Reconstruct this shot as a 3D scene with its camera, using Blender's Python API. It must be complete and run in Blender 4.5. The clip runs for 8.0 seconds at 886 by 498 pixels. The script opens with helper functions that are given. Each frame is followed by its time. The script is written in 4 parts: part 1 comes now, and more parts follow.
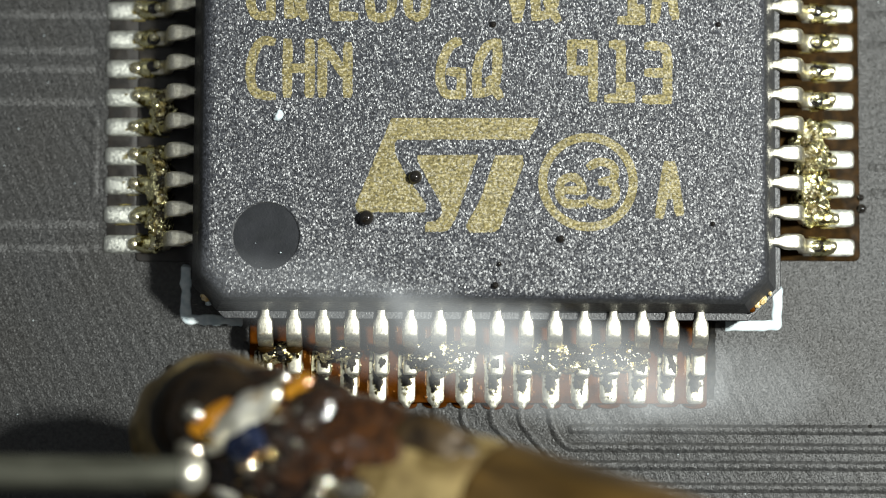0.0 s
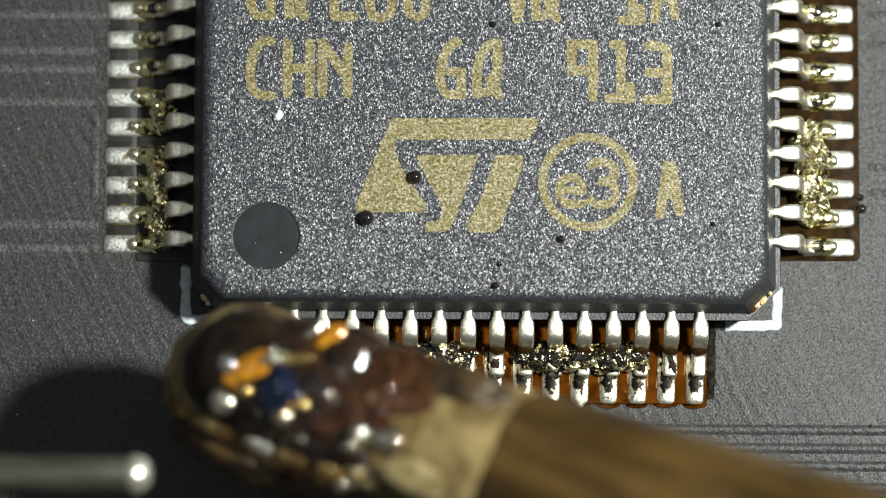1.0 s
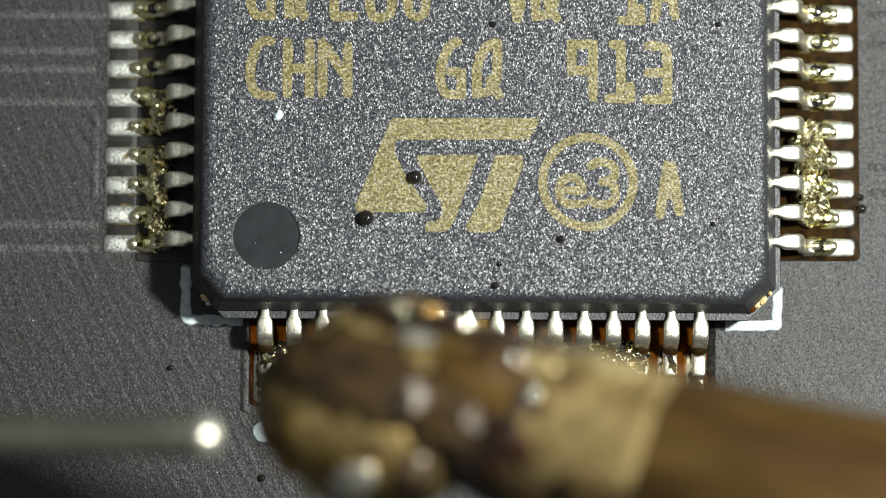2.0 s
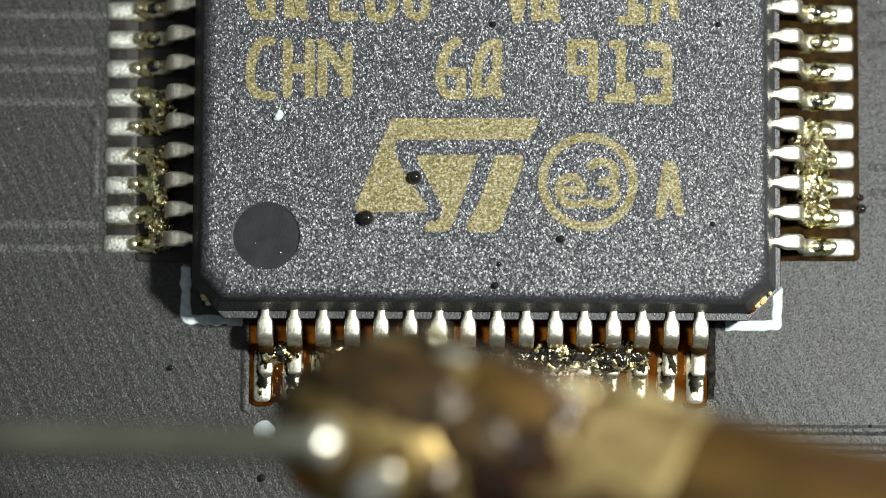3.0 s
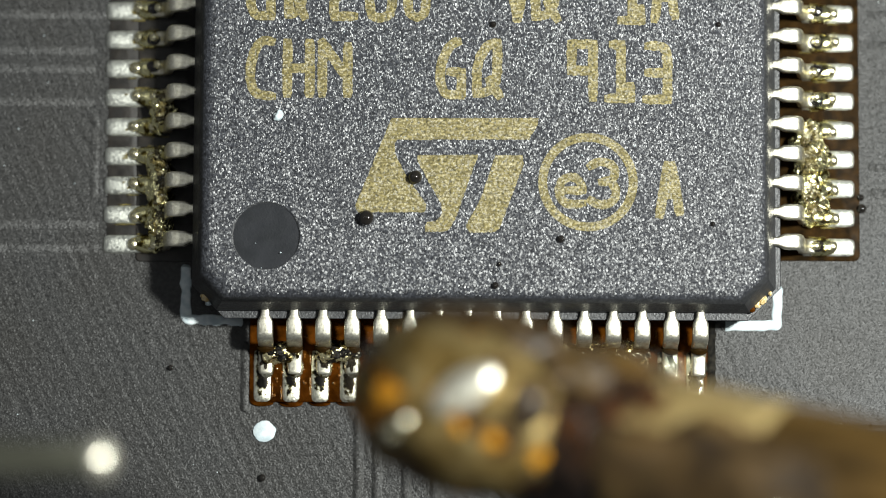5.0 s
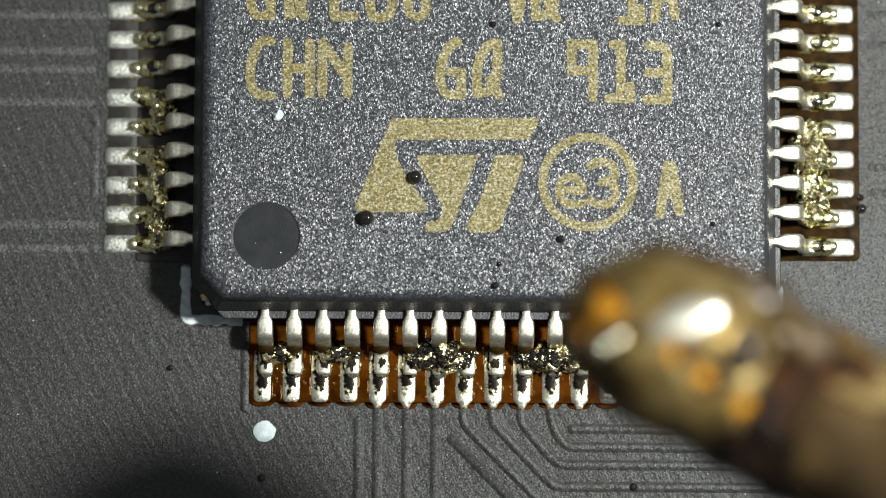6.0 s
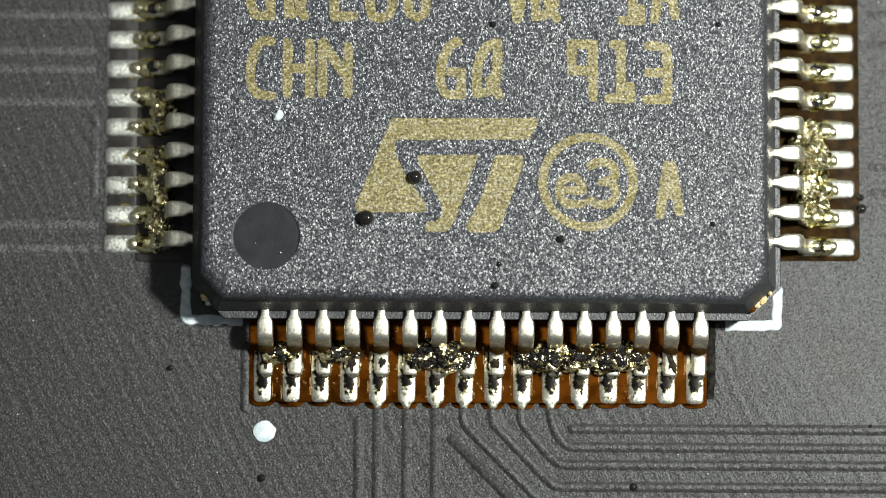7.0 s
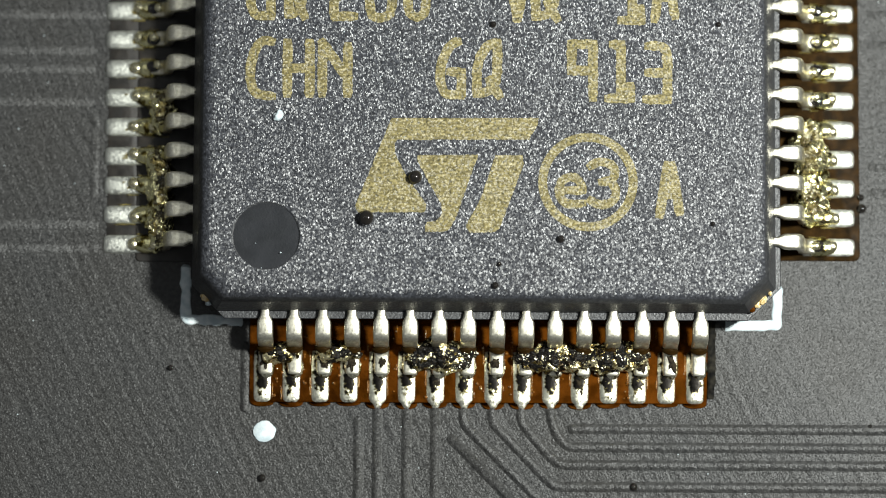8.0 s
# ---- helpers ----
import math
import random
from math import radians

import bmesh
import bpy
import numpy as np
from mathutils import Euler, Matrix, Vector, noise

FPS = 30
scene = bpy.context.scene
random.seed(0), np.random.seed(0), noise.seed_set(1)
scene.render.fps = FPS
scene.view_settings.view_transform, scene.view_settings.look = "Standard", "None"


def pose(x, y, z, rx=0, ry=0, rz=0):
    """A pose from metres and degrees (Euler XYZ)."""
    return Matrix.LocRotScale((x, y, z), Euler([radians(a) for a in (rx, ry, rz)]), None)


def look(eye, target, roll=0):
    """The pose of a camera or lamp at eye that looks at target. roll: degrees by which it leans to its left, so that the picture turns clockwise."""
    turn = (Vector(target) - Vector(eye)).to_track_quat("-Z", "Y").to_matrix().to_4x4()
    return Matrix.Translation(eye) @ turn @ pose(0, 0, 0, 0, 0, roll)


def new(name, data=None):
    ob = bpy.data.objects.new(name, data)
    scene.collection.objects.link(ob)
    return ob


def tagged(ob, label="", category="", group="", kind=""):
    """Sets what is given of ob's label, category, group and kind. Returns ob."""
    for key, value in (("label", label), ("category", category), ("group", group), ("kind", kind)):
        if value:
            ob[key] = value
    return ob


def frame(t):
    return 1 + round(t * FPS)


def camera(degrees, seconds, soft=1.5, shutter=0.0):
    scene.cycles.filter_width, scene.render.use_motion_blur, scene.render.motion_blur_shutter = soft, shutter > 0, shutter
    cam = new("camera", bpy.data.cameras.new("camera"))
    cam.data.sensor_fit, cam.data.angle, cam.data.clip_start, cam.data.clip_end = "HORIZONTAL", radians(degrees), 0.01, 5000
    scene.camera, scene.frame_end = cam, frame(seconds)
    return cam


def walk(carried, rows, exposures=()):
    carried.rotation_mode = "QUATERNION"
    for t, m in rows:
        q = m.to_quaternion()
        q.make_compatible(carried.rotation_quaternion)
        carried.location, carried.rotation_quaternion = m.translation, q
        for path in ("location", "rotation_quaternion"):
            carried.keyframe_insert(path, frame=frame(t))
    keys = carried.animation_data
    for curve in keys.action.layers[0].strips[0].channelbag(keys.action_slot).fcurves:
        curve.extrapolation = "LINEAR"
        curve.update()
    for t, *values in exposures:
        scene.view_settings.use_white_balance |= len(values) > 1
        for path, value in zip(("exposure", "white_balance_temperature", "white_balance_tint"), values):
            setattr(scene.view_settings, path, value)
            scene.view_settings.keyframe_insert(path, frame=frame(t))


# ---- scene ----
cam = camera(10.87, 8.0, soft=0.55)
MM = 0.001


def mmpose(x, y, z, rx=0, ry=0, rz=0):
    """A pose from millimetres and degrees."""
    return pose(x * MM, y * MM, z * MM, rx, ry, rz)


EYE = Vector((-0.69, -14.947, 79.221)) * MM
AIM = Vector((-0.69, -3.813, 0.0)) * MM
walk(cam, [(0.0, look(EYE, AIM, 0.3)), (8.0, look(EYE, AIM, 0.3))])
# a wide lens opening: sharp on the chip, soft above it
cam.data.dof.use_dof = True
cam.data.dof.focus_distance = 0.0791
cam.data.dof.aperture_fstop = 66.0

# ---- world and lamps ----
world = bpy.data.worlds.new("workshop")
world.use_nodes = True
world.node_tree.nodes["Background"].inputs[0].default_value = (0.9, 0.95, 1.0, 1)
world.node_tree.nodes["Background"].inputs[1].default_value = 0.13
scene.world = world


def lamp(name, at, aim, size, watts, colour):
    d = bpy.data.lights.new(name, "AREA")
    d.shape, d.size, d.energy, d.color = "DISK", size * MM, watts, colour
    ob = new(name, d)
    ob.matrix_world = look(Vector(at) * MM, Vector(aim) * MM)
    return ob


lamp("led_lamp", (21, -1.5, 38), (0, -3, 0), 4, 0.0465, (0.97, 1.0, 0.95))
lamp("led_lamp", (-40, 12, 52), (0, -3, 0), 6, 0.0006, (0.97, 1.0, 0.95))
# unseen broad lamp added overhead so that flat metal reflects brightly
lamp("overhead_fill", (-1, 12, 112), (0, -3, 0), 56, 0.0038, (0.96, 1.0, 0.97))


# ---- materials ----
def nodes_of(name):
    m = bpy.data.materials.new(name)
    m.use_nodes = True
    nt = m.node_tree
    return m, nt, nt.nodes["Principled BSDF"]


def coords(nt, stretch=(1, 1, 1)):
    tc = nt.nodes.new("ShaderNodeTexCoord")
    mp = nt.nodes.new("ShaderNodeMapping")
    mp.inputs["Scale"].default_value = stretch
    nt.links.new(tc.outputs["Object"], mp.inputs["Vector"])
    return mp.outputs[0]


def grain(nt, vec, mm_size, detail=2.0, rough=0.5):
    n = nt.nodes.new("ShaderNodeTexNoise")
    n.inputs["Scale"].default_value = 1000.0 / mm_size
    n.inputs["Detail"].default_value = detail
    n.inputs["Roughness"].default_value = rough
    nt.links.new(vec, n.inputs["Vector"])
    return n.outputs[0]


def ramp(nt, fac, stops):
    r = nt.nodes.new("ShaderNodeValToRGB")
    e = r.color_ramp.elements
    while len(e) < len(stops):
        e.new(0.5)
    for el, (p, c) in zip(e, stops):
        el.position = p
        el.color = (*c, 1) if isinstance(c, tuple) else (c, c, c, 1)
    nt.links.new(fac, r.inputs[0])
    return r.outputs[0]


def mixed(nt, fac, a, b, mode="MIX"):
    mx = nt.nodes.new("ShaderNodeMix")
    mx.data_type, mx.blend_type = "RGBA", mode
    if isinstance(fac, float):
        mx.inputs[0].default_value = fac
    else:
        nt.links.new(fac, mx.inputs[0])
    for s, v in ((mx.inputs[6], a), (mx.inputs[7], b)):
        if isinstance(v, tuple):
            s.default_value = (*v, 1)
        else:
            nt.links.new(v, s)
    return mx.outputs[2]


def bump(nt, height, um, before=None):
    b = nt.nodes.new("ShaderNodeBump")
    b.inputs["Strength"].default_value = 1.0
    b.inputs["Distance"].default_value = um * 1e-6
    nt.links.new(height, b.inputs["Height"])
    if before is not None:
        nt.links.new(before, b.inputs["Normal"])
    return b.outputs[0]


def simple(name, a, b, mm_size, rough, metal=0.0, bump_mm=0.05, bump_um=3.0, rough2=None, coat=0.0, stretch=(1, 1, 1),
           big=None, lo=0.35, hi=0.65, spec=0.5):
    """A surface of two colours mixed by grain, with relief; big: a third colour in large stains."""
    m, nt, p = nodes_of(name)
    v = coords(nt, stretch)
    g = grain(nt, v, mm_size, 3.0)
    col = ramp(nt, g, [(lo, a), (hi, b)])
    if big is not None:
        col = mixed(nt, ramp(nt, grain(nt, v, big[1], 3.0), [(big[2], 0.0), (big[2] + 0.15, 1.0)]), col, big[0])
    nt.links.new(col, p.inputs["Base Color"])
    nt.links.new(ramp(nt, grain(nt, v, mm_size * 0.7, 2.0), [(0.3, rough), (0.7, rough2 if rough2 else rough * 1.3)]),
                 p.inputs["Roughness"])
    p.inputs["Metallic"].default_value = metal
    p.inputs["Specular IOR Level"].default_value = spec
    p.inputs["Coat Weight"].default_value = coat
    p.inputs["Coat Roughness"].default_value = 0.06
    nt.links.new(bump(nt, grain(nt, v, bump_mm, 2.0), bump_um), p.inputs["Normal"])
    return m


def facets(nt, mm_size, tilt, vec=None):
    """Normals of a grainy surface: every grain leans its own way."""
    tc = nt.nodes.new("ShaderNodeTexCoord")
    vo = nt.nodes.new("ShaderNodeTexVoronoi")
    vo.inputs["Scale"].default_value = 1000.0 / mm_size
    vo.inputs["Randomness"].default_value = 1.0
    nt.links.new(vec if vec is not None else tc.outputs["Object"], vo.inputs["Vector"])
    sub = nt.nodes.new("ShaderNodeVectorMath")
    sub.operation = "SUBTRACT"
    nt.links.new(vo.outputs["Color"], sub.inputs[0])
    sub.inputs[1].default_value = (0.5, 0.5, 0.5)
    mad = nt.nodes.new("ShaderNodeVectorMath")
    mad.operation = "MULTIPLY_ADD"
    nt.links.new(sub.outputs[0], mad.inputs[0])
    mad.inputs[1].default_value = (tilt, tilt, tilt * 0.3)
    nt.links.new(tc.outputs["Normal"], mad.inputs[2])
    nz = nt.nodes.new("ShaderNodeVectorMath")
    nz.operation = "NORMALIZE"
    nt.links.new(mad.outputs[0], nz.inputs[0])
    return nz.outputs[0]


def leather(nt, mm_size, tilt, before=None, vec=None):
    """Normals that sway smoothly from grain to grain."""
    tc = nt.nodes.new("ShaderNodeTexCoord")
    n = nt.nodes.new("ShaderNodeTexNoise")
    n.inputs["Scale"].default_value = 1000.0 / mm_size
    n.inputs["Detail"].default_value = 1.0
    nt.links.new(vec if vec is not None else tc.outputs["Object"], n.inputs["Vector"])
    sub = nt.nodes.new("ShaderNodeVectorMath")
    sub.operation = "SUBTRACT"
    nt.links.new(n.outputs["Color"], sub.inputs[0])
    sub.inputs[1].default_value = (0.5, 0.5, 0.5)
    mad = nt.nodes.new("ShaderNodeVectorMath")
    mad.operation = "MULTIPLY_ADD"
    nt.links.new(sub.outputs[0], mad.inputs[0])
    mad.inputs[1].default_value = (tilt, tilt, 0)
    nt.links.new(before if before is not None else tc.outputs["Normal"], mad.inputs[2])
    nz = nt.nodes.new("ShaderNodeVectorMath")
    nz.operation = "NORMALIZE"
    nt.links.new(mad.outputs[0], nz.inputs[0])
    return nz.outputs[0]


def make_epoxy():
    m, nt, p = nodes_of("moulded_epoxy_grainy")
    v = coords(nt)
    w = coords(nt, (1, 0.62, 1))
    c = mixed(nt, ramp(nt, grain(nt, v, 0.06, 2.0), [(0.35, 0.0), (0.65, 1.0)]), (0.010, 0.0108, 0.0135), (0.036, 0.0385, 0.046))
    nt.links.new(mixed(nt, ramp(nt, grain(nt, v, 3.0, 2.0), [(0.4, 0.0), (0.7, 0.4)]), c, (0.022, 0.022, 0.025)), p.inputs["Base Color"])
    nt.links.new(ramp(nt, grain(nt, v, 0.05, 1.0), [(0.35, 0.36), (0.65, 0.47)]), p.inputs["Roughness"])
    p.inputs["Specular IOR Level"].default_value = 0.76
    nt.links.new(leather(nt, 0.017, 0.56, facets(nt, 0.0165, 0.76, w), w), p.inputs["Normal"])
    return m


EPOXY_TOP = make_epoxy()
EPOXY = simple("moulded_epoxy", (0.014, 0.0145, 0.016), (0.030, 0.031, 0.033), 0.07, 0.40, 0.0, 0.04, 12.0, 0.55, spec=0.5)
DIMPLE = simple("smooth_epoxy", (0.008, 0.009, 0.011), (0.013, 0.014, 0.017), 0.3, 0.34, 0.0, 0.03, 2.0, 0.4, spec=0.3)


def make_marking():
    m, nt, p = nodes_of("laser_marking")
    v = coords(nt)
    streak = coords(nt, (0.25, 1.6, 1))
    g = grain(nt, v, 0.05, 3.0)
    s = grain(nt, streak, 0.05, 2.0)
    c = mixed(nt, ramp(nt, g, [(0.36, 0.0), (0.55, 1.0)]), (0.045, 0.040, 0.017), (0.235, 0.195, 0.078))
    c = mixed(nt, ramp(nt, s, [(0.35, 0.0), (0.6, 1.0)]), (0.11, 0.09, 0.034), c)
    nt.links.new(c, p.inputs["Base Color"])
    nt.links.new(bump(nt, g, 14.0, facets(nt, 0.027, 0.6)), p.inputs["Normal"])
    p.inputs["Roughness"].default_value = 0.45
    return m


MARKING = make_marking()


def make_mask():
    m, nt, p = nodes_of("solder_mask")
    v = coords(nt)
    g = grain(nt, v, 0.07, 3.0)
    large = grain(nt, v, 1.6, 2.0)
    c = mixed(nt, ramp(nt, g, [(0.3, 0.0), (0.7, 1.0)]), (0.020, 0.020, 0.020), (0.048, 0.048, 0.047))
    c = mixed(nt, ramp(nt, large, [(0.35, 0.0), (0.75, 0.5)]), c, (0.03, 0.028, 0.025))
    nt.links.new(c, p.inputs["Base Color"])
    nt.links.new(ramp(nt, g, [(0.3, 0.38), (0.7, 0.54)]), p.inputs["Roughness"])
    p.inputs["Specular IOR Level"].default_value = 0.34
    # fibres of the laminate, telegraphing through the mask on a slant
    turned = nt.nodes.new("ShaderNodeMapping")
    turned.inputs["Rotation"].default_value = (0, 0, radians(62))
    nt.links.new(nt.nodes.new("ShaderNodeTexCoord").outputs["Object"], turned.inputs["Vector"])
    drawn_out = nt.nodes.new("ShaderNodeMapping")
    drawn_out.inputs["Scale"].default_value = (0.22, 1, 1)
    nt.links.new(turned.outputs[0], drawn_out.inputs["Vector"])
    fibre = grain(nt, drawn_out.outputs[0], 0.12, 2.0)
    n1 = bump(nt, fibre, 18.0, leather(nt, 0.04, 0.7, facets(nt, 0.022, 0.3)))
    slant = nt.nodes.new("ShaderNodeMapping")
    slant.inputs["Rotation"].default_value = (0, 0, radians(-28))
    nt.links.new(nt.nodes.new("ShaderNodeTexCoord").outputs["Object"], slant.inputs["Vector"])
    weave = nt.nodes.new("ShaderNodeTexWave")
    weave.inputs["Scale"].default_value = 1250.0
    weave.inputs["Distortion"].default_value = 5.0
    weave.inputs["Detail"].default_value = 2.0
    weave.inputs["Detail Scale"].default_value = 0.6
    nt.links.new(slant.outputs[0], weave.inputs["Vector"])
    n2 = bump(nt, weave.outputs[1], 3.0, bump(nt, grain(nt, v, 0.035, 2.0), 15.0, n1))
    nt.links.new(n2, p.inputs["Normal"])
    return m


MASK = make_mask()
SILK = simple("silkscreen_ink", (0.36, 0.43, 0.46), (0.52, 0.57, 0.58), 0.12, 0.55, 0.0, 0.04, 4.0, 0.7)
LAMINATE = simple("bare_laminate", (0.006, 0.005, 0.004), (0.014, 0.011, 0.008), 0.2, 0.6, 0.0, 0.1, 4.0, 0.4)
TIN = simple("tinned_lead", (0.62, 0.59, 0.47), (0.82, 0.79, 0.67), 0.05, 0.32, 1.0, 0.03, 2.2, 0.46,
             big=((0.5, 0.44, 0.28), 0.35, 0.6))


def make_solder(name, stain_size, at, clean_a, clean_b, dark, bump_um, rough=0.16, metal=1.0, burnt=None):
    """Shiny solder with burnt flux on it in blotches that differ from joint to joint."""
    m, nt, p = nodes_of(name)
    tc = nt.nodes.new("ShaderNodeTexCoord")
    oi = nt.nodes.new("ShaderNodeObjectInfo")
    sh = nt.nodes.new("ShaderNodeVectorMath")
    sh.operation = "MULTIPLY_ADD"
    cmb = nt.nodes.new("ShaderNodeCombineXYZ")
    for k in range(3):
        nt.links.new(oi.outputs["Random"], cmb.inputs[k])
    nt.links.new(cmb.outputs[0], sh.inputs[0])
    sh.inputs[1].default_value = (0.02, 0.013, 0.007)
    nt.links.new(tc.outputs["Object"], sh.inputs[2])
    v = sh.outputs[0]
    fine = grain(nt, v, 0.04, 3.0)
    stain = grain(nt, v, stain_size, 4.0, 0.6)
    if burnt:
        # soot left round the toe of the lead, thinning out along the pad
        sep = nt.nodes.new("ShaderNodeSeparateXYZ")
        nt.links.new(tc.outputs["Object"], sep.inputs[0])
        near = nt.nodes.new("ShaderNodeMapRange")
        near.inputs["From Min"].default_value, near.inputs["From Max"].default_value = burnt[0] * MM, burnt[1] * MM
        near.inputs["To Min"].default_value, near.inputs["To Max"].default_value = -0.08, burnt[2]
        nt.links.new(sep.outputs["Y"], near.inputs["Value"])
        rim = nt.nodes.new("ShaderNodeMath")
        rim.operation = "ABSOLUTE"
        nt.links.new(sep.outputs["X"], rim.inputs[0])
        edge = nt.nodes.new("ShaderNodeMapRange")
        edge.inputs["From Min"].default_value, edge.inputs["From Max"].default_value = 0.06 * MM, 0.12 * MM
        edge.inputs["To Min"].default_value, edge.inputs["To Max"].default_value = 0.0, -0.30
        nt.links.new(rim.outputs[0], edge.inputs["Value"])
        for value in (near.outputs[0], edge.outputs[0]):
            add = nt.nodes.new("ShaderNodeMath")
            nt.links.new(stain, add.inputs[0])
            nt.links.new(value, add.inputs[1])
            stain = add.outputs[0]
    k = ramp(nt, stain, [(at, 0.0), (at + 0.05, 1.0)])
    tan = tuple(0.35 * a * b for a, b in zip(clean_a, (1.0, 0.85, 0.45)))
    c = mixed(nt, ramp(nt, stain, [(at - 0.06, 0.0), (at, 1.0)]), mixed(nt, fine, clean_a, clean_b), tan)
    c = mixed(nt, k, c, dark)
    nt.links.new(c, p.inputs["Base Color"])
    p.inputs["Metallic"].default_value = metal
    nt.links.new(ramp(nt, fine, [(0.3, rough), (0.7, rough * 2)]), p.inputs["Roughness"])
    nt.links.new(bump(nt, stain, bump_um * 2, bump(nt, fine, bump_um)), p.inputs["Normal"])
    return m


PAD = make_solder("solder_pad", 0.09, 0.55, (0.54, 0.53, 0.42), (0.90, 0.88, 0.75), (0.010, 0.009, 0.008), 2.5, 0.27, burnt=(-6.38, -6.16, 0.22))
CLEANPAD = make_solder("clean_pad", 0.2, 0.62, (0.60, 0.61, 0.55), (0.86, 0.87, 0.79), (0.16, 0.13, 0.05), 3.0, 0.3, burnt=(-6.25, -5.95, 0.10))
GOLDJOINT = make_solder("flux_coated_joint", 0.16, 0.60, (0.66, 0.60, 0.24), (0.92, 0.88, 0.58), (0.05, 0.036, 0.008), 5.0, 0.10)
FILLET = make_solder("solder_fillet", 0.12, 0.55, (0.74, 0.70, 0.50), (0.92, 0.88, 0.70), (0.06, 0.04, 0.012), 5.0)
BURNT = make_solder("burnt_solder", 0.14, 0.53, (0.60, 0.50, 0.22), (0.90, 0.84, 0.58), (0.03, 0.022, 0.013), 8.0, 0.18, 0.95)


def make_grit(name, dark_share, shift):
    """Burnt flux full of fine grains: black soot, brown resin, gold and bare tin."""
    m, nt, p = nodes_of(name)
    v = coords(nt)
    vo = nt.nodes.new("ShaderNodeTexVoronoi")
    vo.inputs["Scale"].default_value = 1000.0 / 0.021
    nt.links.new(v, vo.inputs["Vector"])
    sep = nt.nodes.new("ShaderNodeSeparateColor")
    nt.links.new(vo.outputs["Color"], sep.inputs[0])
    patch = nt.nodes.new("ShaderNodeMath")
    patch.operation = "MULTIPLY_ADD"
    nt.links.new(grain(nt, v, 0.20, 3.0, 0.6), patch.inputs[0])
    patch.inputs[1].default_value = 1.5
    patch.inputs[2].default_value = shift - 0.75
    add = nt.nodes.new("ShaderNodeMath")
    nt.links.new(sep.outputs[0], add.inputs[0])
    nt.links.new(patch.outputs[0], add.inputs[1])
    k = dark_share
    nt.links.new(ramp(nt, add.outputs[0], [(k - 0.2, (0.004, 0.0035, 0.003)), (k, (0.016, 0.011, 0.006)), (k + 0.1, (0.07, 0.050, 0.014)), (k + 0.22, (0.34, 0.27, 0.10)), (k + 0.42, (0.80, 0.77, 0.62))]),
                 p.inputs["Base Color"])
    nt.links.new(ramp(nt, add.outputs[0], [(k, 0.0), (k + 0.25, 0.8)]), p.inputs["Metallic"])
    nt.links.new(ramp(nt, sep.outputs[1], [(0.0, 0.36), (1.0, 0.7)]), p.inputs["Roughness"])
    p.inputs["Specular IOR Level"].default_value = 0.12
    nt.links.new(facets(nt, 0.021, 0.6), p.inputs["Normal"])
    return m


GRIT = make_grit("gritty_burnt_flux", 0.92, 0.0)
GOLDGRIT = simple("olive_gold_flux", (0.026, 0.019, 0.005), (0.17, 0.135, 0.048), 0.13, 0.10, 0.3, 0.09, 24.0, 0.2, coat=0.6,
                  big=((0.62, 0.57, 0.36), 0.2, 0.54))
FLUX = simple("amber_flux", (0.030, 0.0088, 0.0008), (0.075, 0.0225, 0.0024), 0.25, 0.4, 0.0, 0.12, 18.0, 0.5, spec=0.0,
              big=((0.035, 0.012, 0.001), 0.5, 0.56))
BUBBLE = simple("clear_amber_bubble", (0.08, 0.03, 0.003), (0.14, 0.05, 0.006), 0.1, 0.04, 0.0, 0.1, 1.0, 0.06, coat=1.0)
GLINT = simple("golden_solder_glint", (0.78, 0.70, 0.40), (0.94, 0.90, 0.68), 0.12, 0.20, 1.0, 0.08, 6.0, 0.30)
RIMAMBER = simple("wet_amber_rim", (0.10, 0.035, 0.003), (0.22, 0.10, 0.012), 0.06, 0.16, 0.0, 0.04, 14.0, 0.4)
RIMGOLD = simple("olive_flux_rim", (0.05, 0.04, 0.008), (0.16, 0.13, 0.04), 0.1, 0.08, 0.0, 0.1, 6.0, 0.16, coat=0.8)
FLUX_SHADE = simple("dark_flux_and_shade", (0.008, 0.0045, 0.0012), (0.026, 0.013, 0.003), 0.2, 0.4, 0.0, 0.2, 6.0, 0.5, spec=0.02)
GAP = simple("shaded_gap", (0.004, 0.004, 0.004), (0.020, 0.018, 0.014), 0.1, 0.7, 0.0, 0.1, 4.0, 0.9, spec=0.05)
SOOT = simple("matt_soot", (0.006, 0.005, 0.004), (0.03, 0.023, 0.014), 0.05, 0.55, 0.0, 0.03, 12.0, 0.8, spec=0.06)
BEAD = simple("burnt_flux_bead", (0.006, 0.005, 0.004), (0.012, 0.010, 0.008), 0.1, 0.06, 0.0, 0.2, 1.0, 0.1, coat=0.5)
CRYSTAL = simple("amber_crumb", (0.35, 0.22, 0.06), (0.6, 0.5, 0.3), 0.06, 0.2, 0.0, 0.05, 8.0, 0.3)
SHANK = simple("oxidised_plating", (0.030, 0.0165, 0.0036), (0.098, 0.055, 0.013), 0.5, 0.34, 0.45, 0.12, 7.0, 0.5,
               stretch=(0.22, 1, 1), big=((0.05, 0.024, 0.008), 1.3, 0.55))
TINNED = simple("tarnished_tinning", (0.12, 0.080, 0.027), (0.34, 0.255, 0.11), 0.35, 0.32, 0.4, 0.15, 16.0, 0.5,
                big=((0.055, 0.026, 0.008), 0.7, 0.53))
CREAM = simple("lit_tinning", (0.20, 0.150, 0.06), (0.38, 0.31, 0.155), 0.3, 0.25, 0.4, 0.15, 10.0, 0.4)
